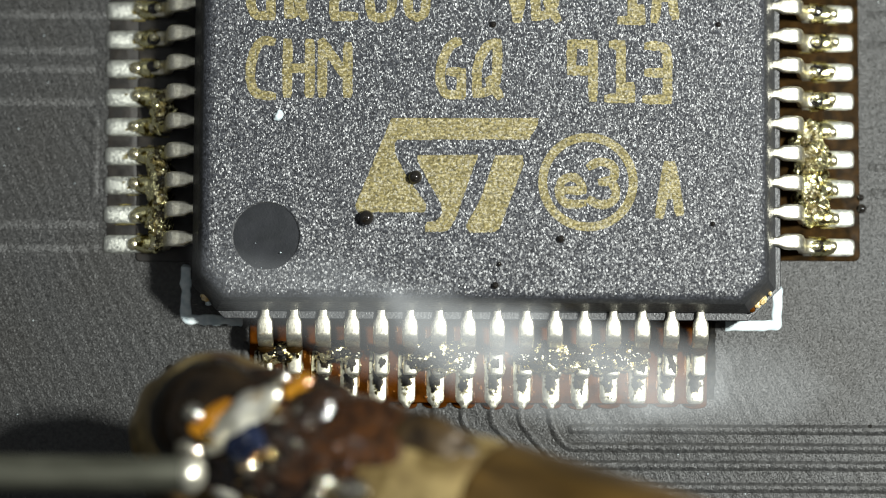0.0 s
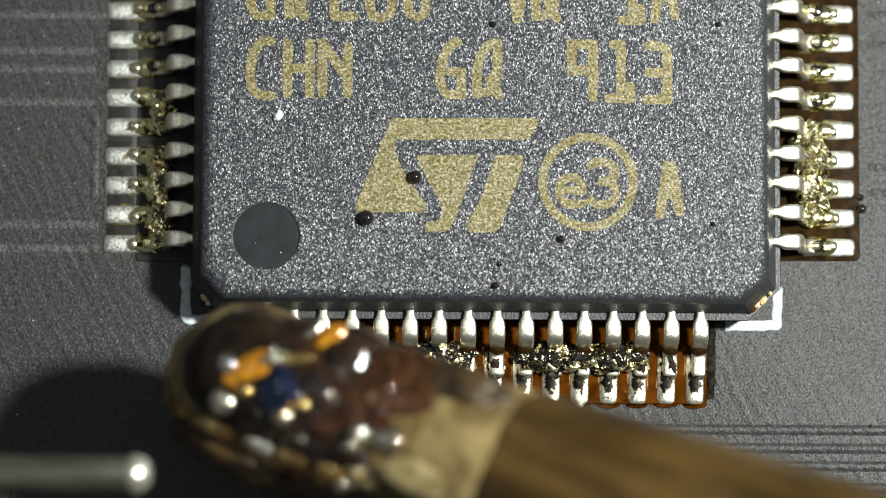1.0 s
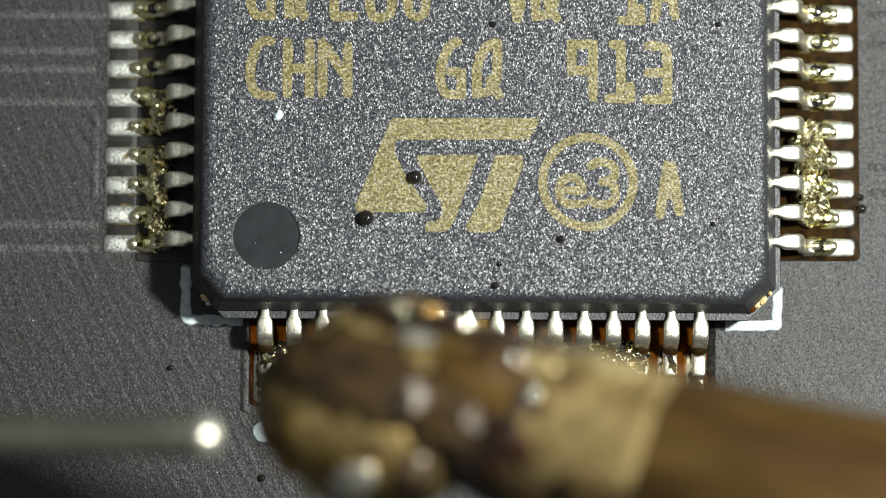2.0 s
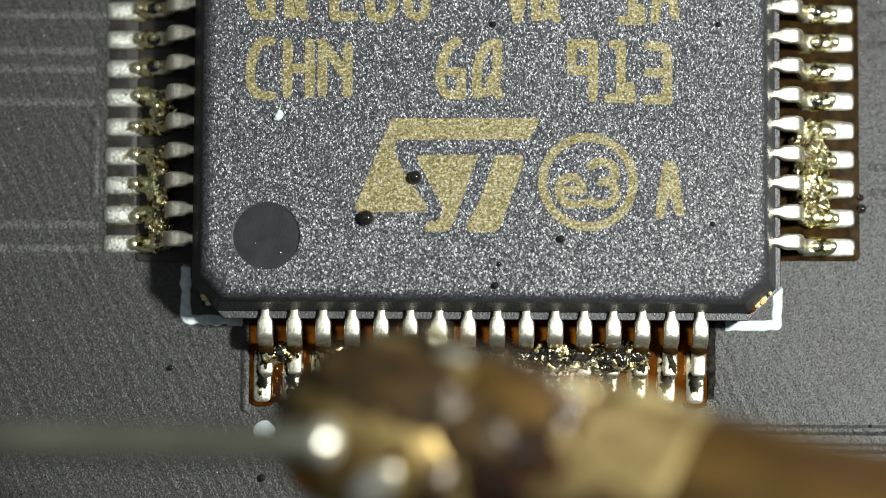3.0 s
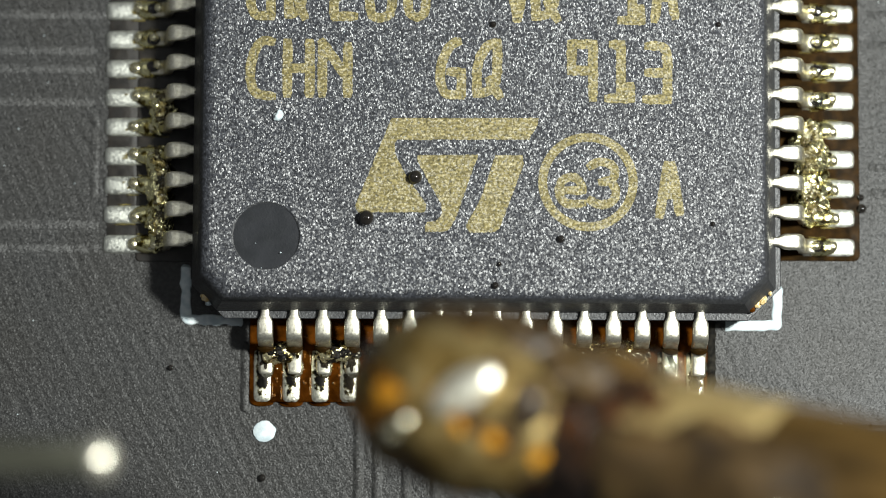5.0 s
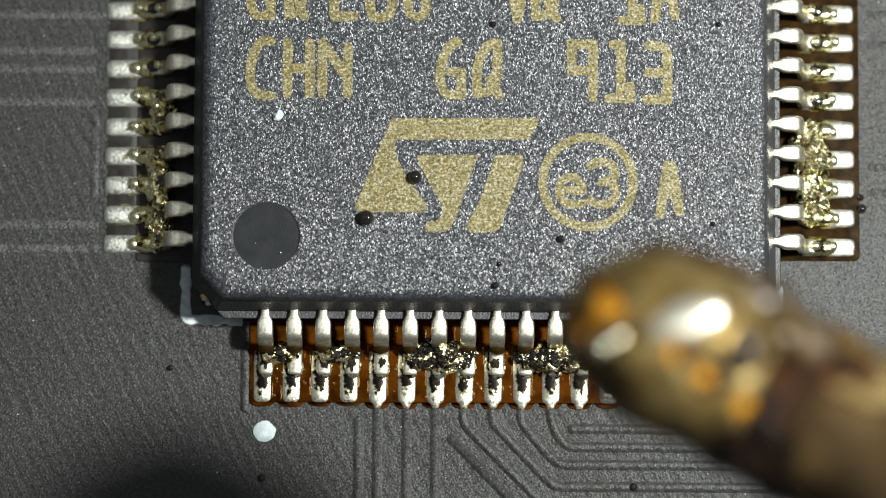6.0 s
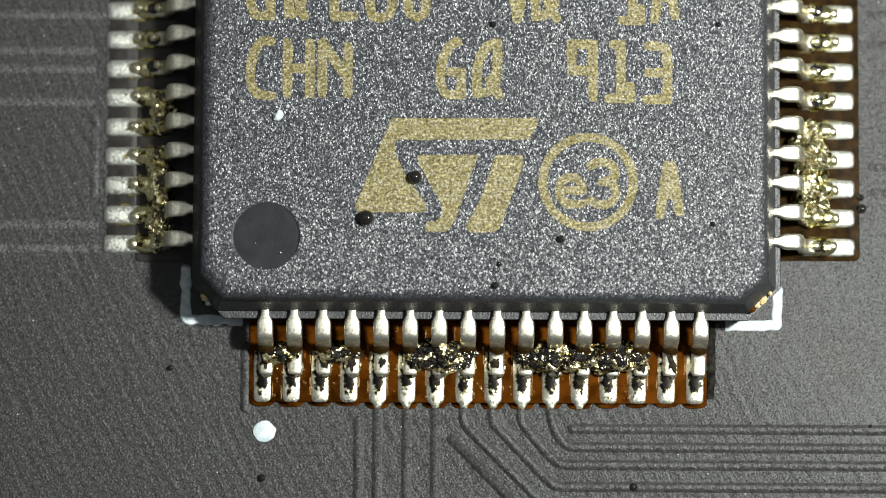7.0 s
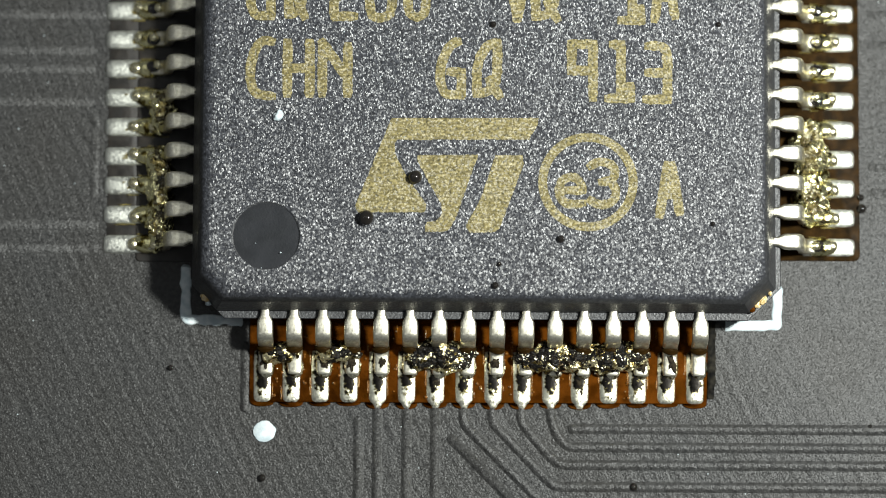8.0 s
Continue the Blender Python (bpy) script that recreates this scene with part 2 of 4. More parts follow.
FRESH = simple("fresh_molten_solder", (0.74, 0.70, 0.55), (0.90, 0.88, 0.78), 0.3, 0.30, 0.9, 0.2, 10.0, 0.45,
               big=((0.50, 0.30, 0.07), 0.5, 0.60))
MIRROR = simple("molten_solder", (0.62, 0.55, 0.38), (0.78, 0.74, 0.62), 0.5, 0.07, 1.0, 0.4, 8.0, 0.14,
                big=((0.24, 0.10, 0.012), 0.75, 0.55))
GILT = simple("gilded_solder", (0.24, 0.152, 0.042), (0.50, 0.375, 0.16), 0.6, 0.24, 0.85, 0.4, 12.0, 0.4,
              big=((0.10, 0.05, 0.012), 0.8, 0.55))
AMBER = simple("amber_solder", (0.30, 0.17, 0.035), (0.62, 0.48, 0.20), 0.5, 0.11, 0.85, 0.4, 14.0, 0.2, coat=0.4,
               big=((0.12, 0.05, 0.006), 0.7, 0.5))
INKGLASS = simple("blue_black_glaze", (0.004, 0.006, 0.016), (0.014, 0.022, 0.055), 0.3, 0.05, 0.3, 0.3, 6.0, 0.12, coat=0.3)
DARKGLASS = simple("molten_dark_flux", (0.003, 0.0025, 0.002), (0.016, 0.010, 0.005), 0.6, 0.04, 0.0, 0.6, 9.0, 0.08, spec=0.35)
REDFLUX = simple("dark_red_flux", (0.012, 0.0048, 0.0014), (0.052, 0.0185, 0.004), 0.2, 0.2, 0.0, 0.14, 24.0, 0.25, coat=0.5)
SCALE_SHADE = simple("scale_and_shade", (0.014, 0.008, 0.003), (0.055, 0.032, 0.01), 0.5, 0.35, 0.2, 0.2, 14.0, 0.55, big=((0.09, 0.057, 0.018), 0.9, 0.6))
CHAR = simple("charred_flux", (0.004, 0.003, 0.002), (0.022, 0.010, 0.004), 0.25, 0.10, 0.0, 0.16, 20.0, 0.3, coat=0.5)
ORANGE = simple("scorched_flux", (0.22, 0.080, 0.003), (0.52, 0.235, 0.012), 0.3, 0.12, 0.2, 0.2, 8.0, 0.25, coat=0.4)
WIRE = simple("solder_wire_alloy", (0.05, 0.05, 0.037), (0.11, 0.11, 0.085), 0.3, 0.38, 0.6, 0.1, 3.0, 0.38, stretch=(0.2, 1, 1))
MAT = simple("bench_mat", (0.05, 0.06, 0.065), (0.08, 0.09, 0.095), 2.0, 0.6, 0.0, 1.0, 40.0, 0.75)


# ---- mesh helpers, in millimetres ----
def part(name, bm, material, parent=None, label="", smooth=True):
    bm.transform(Matrix.Scale(MM, 4))
    me = bpy.data.meshes.new(name)
    bm.normal_update()
    bm.to_mesh(me)
    bm.free()
    for f in me.polygons:
        f.use_smooth = smooth
    for mt in (material if isinstance(material, (list, tuple)) else [material]):
        me.materials.append(mt)
    ob = new(name, me)
    ob.parent = parent
    if label:
        ob["label"] = label
    return ob


def again(ob, m, parent=None):
    """Another piece on the same mesh."""
    o = ob.copy()
    scene.collection.objects.link(o)
    o.parent = parent if parent is not None else ob.parent
    o.matrix_basis = m
    return o


def prism(outline, z0, z1, edge=0.0, segments=2, bm=None):
    """A slab over an outline of (x, y), its upper rim rounded."""
    bm = bm or bmesh.new()
    low = [bm.verts.new((x, y, z0)) for x, y in outline]
    top = [bm.verts.new((x, y, z1)) for x, y in outline]
    n = len(outline)
    bm.faces.new(top)
    bm.faces.new(low[::-1])
    for i in range(n):
        bm.faces.new((low[i], low[(i + 1) % n], top[(i + 1) % n], top[i]))
    if edge:
        ts = set(top)
        es = [e for e in bm.edges if e.verts[0] in ts and e.verts[1] in ts]
        bmesh.ops.bevel(bm, geom=es, offset=edge, segments=segments, profile=0.5, affect="EDGES")
    return bm


def round_rect(x0, y0, x1, y1, r, n=4):
    pts = []
    for cx, cy, a in ((x1 - r, y1 - r, 0), (x0 + r, y1 - r, 90), (x0 + r, y0 + r, 180), (x1 - r, y0 + r, 270)):
        for k in range(n + 1):
            t = radians(a + 90 * k / n)
            pts.append((cx + r * math.cos(t), cy + r * math.sin(t)))
    return pts


def lump(rx, ry, rz, rough, size, seed, level=4, flat=None):
    """A rough rounded lump; flat: cut off level with this height below its middle."""
    bm = bmesh.new()
    bmesh.ops.create_icosphere(bm, subdivisions=level, radius=1.0)
    for v in bm.verts:
        p = v.co.copy()
        k = 1 + rough * noise.noise(Vector((p.x * rx, p.y * ry, p.z * rz)) / size + Vector((seed * 3.1, seed * 1.7, 0)))
        k += 0.4 * rough * noise.noise(Vector((p.x * rx, p.y * ry, p.z * rz)) / (size * 0.35) + Vector((seed, 5, 2)))
        v.co = Vector((p.x * rx, p.y * ry, p.z * rz)) * k
        if flat is not None and v.co.z < flat:
            v.co.z = flat
    return bm


def lathe(profile, n=48, wob=0.0, size=1.0, seed=0):
    """A body turned about the x axis from (x, radius) stations."""
    bm = bmesh.new()
    rings = []
    for x, r in profile:
        ring = []
        for k in range(n):
            a = 2 * math.pi * k / n
            p = Vector((x, r * math.cos(a), r * math.sin(a)))
            f = 1 + wob * noise.noise(p / size + Vector((seed * 7.3, 0, 0)))
            ring.append(bm.verts.new((x, p.y * f, p.z * f)))
        rings.append(ring)
    for a, b in zip(rings, rings[1:]):
        for k in range(n):
            bm.faces.new((a[k], a[(k + 1) % n], b[(k + 1) % n], b[k]))
    bm.faces.new(rings[0][::-1])
    bm.faces.new(rings[-1])
    bmesh.ops.recalc_face_normals(bm, faces=bm.faces[:])
    return bm


def ridge(points, width, height, steps=8, power=0.8):
    """A low bead along a path of (x, y), with its bends eased: rounded, or (power 0) flat on top with eased flanks."""
    path = [Vector(points[0]), Vector(points[0]) + (Vector(points[1]) - Vector(points[0])).normalized() * 0.05]
    for a, b, c in zip(points, points[1:], points[2:]):
        a, b, c = Vector(a), Vector(b), Vector(c)
        d = min(0.12, (b - a).length * 0.45, (c - b).length * 0.45)
        p, q = b + (a - b).normalized() * d, b + (c - b).normalized() * d
        for k in range(4):
            t = k / 3
            path.append(p * (1 - t) ** 2 + b * 2 * t * (1 - t) + q * t ** 2)
    path.append(Vector(points[-1]))
    bm = bmesh.new()
    rows = []
    for i, p in enumerate(path):
        d = (path[min(i + 1, len(path) - 1)] - path[max(i - 1, 0)]).normalized()
        s = Vector((-d.y, d.x))
        row = []
        for k in range(steps + 1):
            a = math.pi * k / steps
            q = p + s * (math.cos(a) * width / 2)
            rise = math.sin(a) ** power if power else min(1.0, (1 - abs(math.cos(a))) / 0.8)
            rise = rise if power else rise * rise * (3 - 2 * rise)
            if i == 0:
                q, rise = p.lerp(q, 0.6), 0.0
            row.append(bm.verts.new((q.x, q.y, -0.004 + (height + 0.004) * rise)))
        rows.append(row)
    for a, b in zip(rows, rows[1:]):
        for k in range(steps):
            bm.faces.new((a[k], a[k + 1], b[k + 1], b[k]))
    bmesh.ops.recalc_face_normals(bm, faces=bm.faces[:])
    if sum(f.normal.z for f in bm.faces) < 0:
        bmesh.ops.reverse_faces(bm, faces=bm.faces[:])
    return bm


# ---- layout: pitch of the leads, and where each row of leads and pads lies ----
SIDES = (0, 90, 180, 270)
PITCH = {0: 0.4932, 90: 0.509, 180: 0.4932, 270: 0.509}
LEAD_AT = {0: (-0.007, 0.0), 90: (-0.05, 0.06), 180: (-0.007, 0.12), 270: (0.08, 0.06)}
PAD_AT = {0: (-0.068, 0.0), 90: (-0.10, 0.06), 180: (-0.068, 0.12), 270: (-0.035, 0.06)}


def row_pose(side, at):
    return mmpose(at[side][0], at[side][1], 0, 0, 0, side)


def slot(side, i, at, x=0.0, y=0.0, z=0.0, turn=0.0):
    """The pose of place i in the row of a side."""
    return row_pose(side, at) @ mmpose(PITCH[side] * (i - 7.5) + x, y, z, 0, 0, turn)


# ---- bench and circuit board ----
bm = prism(round_rect(-300, -250, 300, 250, 8), -9.0, -7.0, 0.5)
tagged(part("ground", bm, MAT), "dark grey bench mat under the circuit board", "bench mat", kind="structure")
board = tagged(new("circuit_board"), "black circuit board with tinned pads and white print", "circuit board", kind="structure")
part("substrate", prism(round_rect(-38, -34, 38, 30, 2), -1.6, 0.0, 0.05), MASK, board)
for sx, sy in ((-33, -29), (33, -29), (-33, 25), (33, 25)):
    bm = lathe([(-5.4, 2.6), (-5.2, 2.75), (-0.2, 2.75), (0, 2.6)], 24)
    bm.transform(Matrix.Translation((sx, sy, -1.6)) @ Matrix.Rotation(radians(-90), 4, "Y"))
    part("standoff", bm, LAMINATE, board)

# solder mask openings, filled with flux between the pads
rim = [(3.86, -4.6), (-3.99, -4.6), (-3.99, -6.44)]
for i in range(16):
    x, w, d = -0.068 + PITCH[0] * (i - 7.5), 0.20 + 0.012 * math.sin(i * 2.3), 0.012 * math.sin(i * 1.7)
    rim += [(x - w * math.cos(k * math.pi / 8), -6.46 - (0.085 + d + (0.035 if 4 <= i <= 11 else 0.0)) * math.sin(k * math.pi / 8) ** 0.6) for k in range(9)]
part("flux_film", prism(rim, -0.02, 0.038, 0.012), FLUX, board, "amber flux between the lower pads")
# ragged dark strip painted in for the shaded groove at the row end
edge = [(3.85 + 0.02 * noise.noise(Vector((k * 0.9, 2, 0))), -4.8 - 0.066 * k) for k in range(25)]
edge += [(3.985 + 0.035 * noise.noise(Vector((k * 0.8, 6, 0))) - 0.03 * (k > 20), -4.8 - 0.066 * k) for k in range(24, -1, -1)]
part("flux_film", prism(edge, -0.02, 0.03, 0.008), GAP, board, "dark strip painted for the shaded groove at the row end")
part("flux_film", prism(round_rect(-5.97, -4.06, -4.6, 4.18, 0.08), -0.02, 0.03, 0.02), LAMINATE, board)
part("flux_film", prism(round_rect(-6.47, -3.90, -5.9, 4.02, 0.06), -0.02, 0.012, 0.008), LAMINATE, board)
part("flux_film", prism(round_rect(4.6, -3.99, 6.47, 4.18, 0.10), -0.02, 0.03, 0.02), FLUX_SHADE, board)
part("flux_film", prism(round_rect(-3.98, 4.6, 3.96, 6.60, 0.08), -0.02, 0.03, 0.02), FLUX, board)

TRACES = [
    [(-2.12, -6.70), (-2.11, -14)], [(-1.80, -6.5), (-1.80, -14)], [(-1.30, -6.5), (-1.29, -14)], [(-0.81, -6.5), (-0.80, -14)],
    [(-0.585, -7.03), (3.4, -11.1)],
    [(-0.325, -6.5), (-0.325, -6.83), (3.6, -10.75)],
    [(0.165, -6.5), (0.165, -6.80), (1.10, -7.78), (1.27, -7.90), (20, -7.90)],
    [(0.66, -6.5), (0.66, -6.80), (1.13, -7.37), (1.33, -7.525), (20, -7.525)],
    [(1.16, -6.5), (1.17, -6.76), (1.30, -7.06), (1.47, -7.22), (20, -7.225)],
    [(1.45, -6.915), (1.7, -6.905), (20, -6.905)],
    [(-6.5, 0.25), (-20, 0.25)], [(-6.7, -0.38), (-20, -0.38)], [(-6.7, -0.70), (-20, -0.70)], [(-6.7, -1.28), (-20, -1.28)],
    [(-6.6, -3.42), (-20, -3.42)], [(-6.6, -3.83), (-20, -3.83)],
    [(6.6, 0.31), (20, 0.31)], [(6.6, -0.21), (20, -0.21)], [(6.6, -2.36), (20, -2.36)], [(6.6, -2.80), (20, -2.80)],
    [(-4.06, -5.42), (-4.06, -6.63)], [(-6.70, -1.50), (-6.70, -2.95)],
]
for t in TRACES:
    part("trace", ridge(t, 0.21, 0.010 if abs(t[0][0]) > 6 and abs(t[1][0]) > 6 else 0.045, 14, 0), MASK, board)

# white print: corner brackets and the pin one dot
for pts in ([(-5.10, -4.10), (-5.095, -5.05), (-4.12, -5.08)], [(5.06, -4.42), (5.035, -5.11), (4.16, -5.118)],
            [(-5.10, 4.22), (-5.095, 5.17), (-4.12, 5.20)], [(5.06, 4.5), (5.035, 5.23), (4.16, 5.24)]):
    fine = [Vector(a).lerp(Vector(b), k / 12) for a, b in zip(pts, pts[1:]) for k in range(12)] + [Vector(pts[-1])]
    bm = ridge(fine, 0.175, 0.022, 8, 0.5)
    for v in bm.verts:
        k = 0.05 if v.co.x < 0 else 0.02
        v.co.x += k * noise.noise(Vector((v.co.x, v.co.y, 0)) * 6.0)
        v.co.y += k * noise.noise(Vector((v.co.x, v.co.y, 0)) * 6.0 + Vector((9, 0, 0)))
    part("print_bracket", bm, SILK, board, "white printed corner bracket")
bm = prism([(-3.729 + (0.19 + 0.04 * noise.noise(Vector((k * 0.45, 1, 0)))) * math.cos(k * math.pi / 14),
             -6.978 + (0.185 + 0.04 * noise.noise(Vector((k * 0.45, 4, 0)))) * math.sin(k * math.pi / 14)) for k in range(28)], -0.01, 0.02, 0.012)
part("print_dot", bm, SILK, board, "white printed pin one dot")

# pads: 16 a side, blunt or drawn out to a trace
def pad_mesh(pointed):
    """A domed pad of solder with a rounded or drawn-out end."""
    st = [(-5.56, 0.10, 0.2), (-5.60, 0.15, 0.9), (-5.8, 0.157, 1.0), (-6.2, 0.157, 1.0), (-6.36, 0.155, 0.95)]
    st += [(-6.42, 0.152, 0.92), (-6.455, 0.135, 0.88), (-6.485, 0.10, 0.8), (-6.51, 0.082, 0.75), (-6.56, 0.074, 0.6), (-6.585, 0.06, 0.35), (-6.597, 0.035, 0.1)] if pointed else \
          [(-6.42, 0.15, 0.85), (-6.46, 0.138, 0.65), (-6.485, 0.115, 0.4), (-6.497, 0.09, 0.1)]
    bm = bmesh.new()
    rows = [[bm.verts.new((w * u, y, -0.01 + h * (0.05 + 0.042 * max(0.0, 1 - abs(u) ** 3) if abs(u) < 0.99 else 0.0)))
             for u in (-1, -0.96, -0.85, -0.65, -0.35, 0, 0.35, 0.65, 0.85, 0.96, 1)] for y, w, h in st]
    for a, b in zip(rows, rows[1:]):
        for k in range(10):
            bm.faces.new((a[k], b[k], b[k + 1], a[k + 1]))
    bm.faces.new(rows[-1])
    bmesh.ops.recalc_face_normals(bm, faces=bm.faces[:])
    if sum(f.normal.z for f in bm.faces) < 0:
        bmesh.ops.reverse_faces(bm, faces=bm.faces[:])
    return bm


kinds = {}
for side in SIDES:
    for i in range(16):
        pointed, lower = side == 0 and 4 <= i <= 11, side == 0
        m = slot(side, i, PAD_AT)
        if (pointed, lower) in kinds:
            again(kinds[pointed, lower], m)
        else:
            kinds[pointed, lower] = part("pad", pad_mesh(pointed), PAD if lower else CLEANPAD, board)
            kinds[pointed, lower].matrix_basis = m

# ---- chip ----
chip = tagged(new("microcontroller_chip"), "square black chip with laser marking, soldered on the board", "chip")


def chip_body():
    bm = bmesh.new()
    # lower half, a little larger than the upper: x0, x1, y0, y1, corner cut, height
    levels = [(-4.86, 4.93, -4.98, 5.06, 0.42, 0.10), (-4.955, 5.05, -5.10, 5.16, 0.56, 0.60), (-4.96, 5.06, -5.115, 5.17, 0.56, 0.672), (-4.95, 5.05, -5.105, 5.16, 0.55, 0.682),
              (-4.94, 4.975, -4.985, 5.11, 0.42, 0.686)]
    for h, c, z in ((4.945, 0.42, 0.81), (4.83, 0.41, 1.24), (4.80, 0.405, 1.34), (4.755, 0.40, 1.42), (4.695, 0.39, 1.47), (4.625, 0.38, 1.494), (4.565, 0.37, 1.50)):
        lean = -0.035 - 0.06 * (z - 0.8) / 0.7
        levels.append((-h - 0.008, h - 0.008, -h + lean, h + 0.12, c, z))
    rings = [[bm.verts.new((x, y, z)) for x, y in ((x1 - c, y1), (x0 + c, y1), (x0, y1 - c), (x0, y0 + c), (x0 + c, y0), (x1 - c, y0), (x1, y0 + c), (x1, y1 - c))]
             for x0, x1, y0, y1, c, z in levels]
    for a, b in zip(rings, rings[1:]):
        for k in range(8):
            bm.faces.new((a[k], a[(k + 1) % 8], b[(k + 1) % 8], b[k]))
    bm.faces.new(rings[0][::-1])
    # the top, with the round pin one hollow sunk into it
    cx, cy, r, n = -3.674, -3.809, 0.58, 48
    rim = [bm.verts.new((cx + r * math.cos(2 * math.pi * k / n), cy + r * math.sin(2 * math.pi * k / n), 1.50)) for k in range(n)]
    low = [bm.verts.new((cx + (r - 0.02) * math.cos(2 * math.pi * k / n), cy + (r - 0.02) * math.sin(2 * math.pi * k / n), 1.455)) for k in range(n)]
    rim_e = [bm.edges.new((rim[k], rim[(k + 1) % n])) for k in range(n)]
    top_e = [e for e in bm.edges if all(v in rings[-1] for v in e.verts)]
    got = bmesh.ops.triangle_fill(bm, use_beauty=True, use_dissolve=False, edges=top_e + rim_e)
    for g in got["geom"]:
        if isinstance(g, bmesh.types.BMFace):
            g.material_index = 1
    for k in range(n):
        bm.faces.new((rim[k], rim[(k + 1) % n], low[(k + 1) % n], low[k]))
    f = bm.faces.new(low)
    f.material_index = 2
    bmesh.ops.recalc_face_normals(bm, faces=bm.faces[:])
    for f in bm.faces:
        if f.calc_center_median().z > 1.38 and f.material_index == 0 and abs(f.calc_center_median().x + 3.674) + abs(f.calc_center_median().y + 3.809) > 0.8:
            f.material_index = max(f.material_index, 1)
    return bm


body = part("body", chip_body(), [EPOXY, EPOXY_TOP, DIMPLE], chip, smooth=False)
for f in body.data.polygons:
    f.use_smooth = 0.0012 < f.center.z < 0.001499 and 0.2 < abs(f.normal.z) < 0.99


def lead_mesh():
    """A gull-wing lead that runs outward along -y."""
    stations = [(-4.80, 0.80, 0.16), (-5.0, 0.795, 0.15), (-5.07, 0.797, 0.165), (-5.13, 0.80, 0.225), (-5.17, 0.80, 0.268), (-5.25, 0.80, 0.275), (-5.36, 0.794, 0.275), (-5.43, 0.772, 0.275),
                (-5.48, 0.722, 0.27), (-5.512, 0.65, 0.27), (-5.533, 0.55, 0.265), (-5.555, 0.36, 0.26), (-5.58, 0.25, 0.26), (-5.63, 0.195, 0.26), (-5.70, 0.178, 0.25),
                (-5.96, 0.155, 0.24), (-6.0, 0.15, 0.235), (-6.008, 0.14, 0.22)]
    bm = bmesh.new()
    rows = []
    for i, (y, z, w) in enumerate(stations):
        a, b = stations[max(i - 1, 0)], stations[min(i + 1, len(stations) - 1)]
        d = Vector((0, b[0] - a[0], b[1] - a[1])).normalized()
        up = Vector((0, d.z, -d.y))
        if up.z < 0 and abs(up.z) > abs(up.y):
            up = -up
        o = Vector((0, y, z))
        q = w / 2
        half = [(q, -0.12), (q, -0.045), (q * 0.94, -0.022), (q * 0.82, -0.007), (q * 0.6, 0.0)]
        ring = half + [(-a, b) for a, b in half[::-1]]
        rows.append([bm.verts.new(o + Vector((a, 0, 0)) + up * b) for a, b in ring])
    n = len(rows[0])
    for a, b in zip(rows, rows[1:]):
        for k in range(n):
            bm.faces.new((a[k], a[(k + 1) % n], b[(k + 1) % n], b[k]))
    bm.faces.new(rows[0])
    bm.faces.new(rows[-1][::-1])
    bmesh.ops.recalc_face_normals(bm, faces=bm.faces[:])
    return bm


lead = part("lead", lead_mesh(), TIN, chip)
joints = {}
for side in SIDES:
    lower = side == 0
    for i in range(16):
        m = slot(side, i, LEAD_AT)
        if side or i:
            again(lead, m)
        else:
            lead.matrix_basis = m
        if lower in joints:
            again(joints[lower], m)
        else:
            bm = lump(0.150, 0.25, 0.085, 0.12, 0.12, 2, 4, -0.05) if lower else lump(0.165, 0.27, 0.12, 0.14, 0.2, 4, 4, -0.06)
            bm.transform(Matrix.Translation((0, -5.84, 0.05 if lower else 0.07)))
            joints[lower] = part("solder_fillet", bm, FILLET if lower else GOLDJOINT, board)
            joints[lower].matrix_basis = m

# shiny solder beads at toe and heel of side joints, added for their glints
rng = random.Random(19)
toe = part("solder_bead", lump(0.11, 0.095, 0.08, 0.12, 0.1, 51, 3), GLINT, board)
heel = part("solder_bead", lump(0.08, 0.08, 0.075, 0.12, 0.1, 52, 3), GLINT, board)
first = True
for side in (90, 180, 270):
    for i in range(16):
        a = slot(side, i, LEAD_AT, rng.uniform(-0.04, 0.04), -6.06 + rng.uniform(-0.04, 0.04), 0.10, rng.uniform(0, 90))
        b = slot(side, i, LEAD_AT, rng.uniform(-0.05, 0.05), -5.74 + rng.uniform(-0.05, 0.05), 0.22, rng.uniform(0, 90))
        if first:
            toe.matrix_basis, heel.matrix_basis, first = a, b, False
        else:
            again(toe, a)
            again(heel, b)

# amber flux lodged in the bend of each lower lead
band = None
for i in range(16):
    m = slot(0, i, LEAD_AT, 0, -5.585, 0.27, 9 * math.sin(i * 2.1))
    if band:
        again(band, m)
    else:
        band = part("flux_band", lump(0.15, 0.075, 0.085, 0.25, 0.1, 63, 3), FLUX_SHADE, board, "dark flux in the bend of a lead")
        band.matrix_basis = m

# dark glossy flux on the side feet, black also for their dark reflections
drop = None
for side in (90, 270):
    for i in range(16):
        if (side == 90 and 1 <= i <= 4) or (side == 270 and i >= 10):
            continue
        m = slot(side, i, LEAD_AT, 0.02 * math.sin(i * 3.3), -5.78, 0.165, 8 * math.sin(i * 1.9))
        if drop:
            again(drop, m)
        else:
            drop = part("flux_drop", lump(0.10, 0.13, 0.06, 0.10, 0.12, 64, 3), BEAD, board, "dark glossy flux drop with a painted dark reflection")
            drop.matrix_basis = m

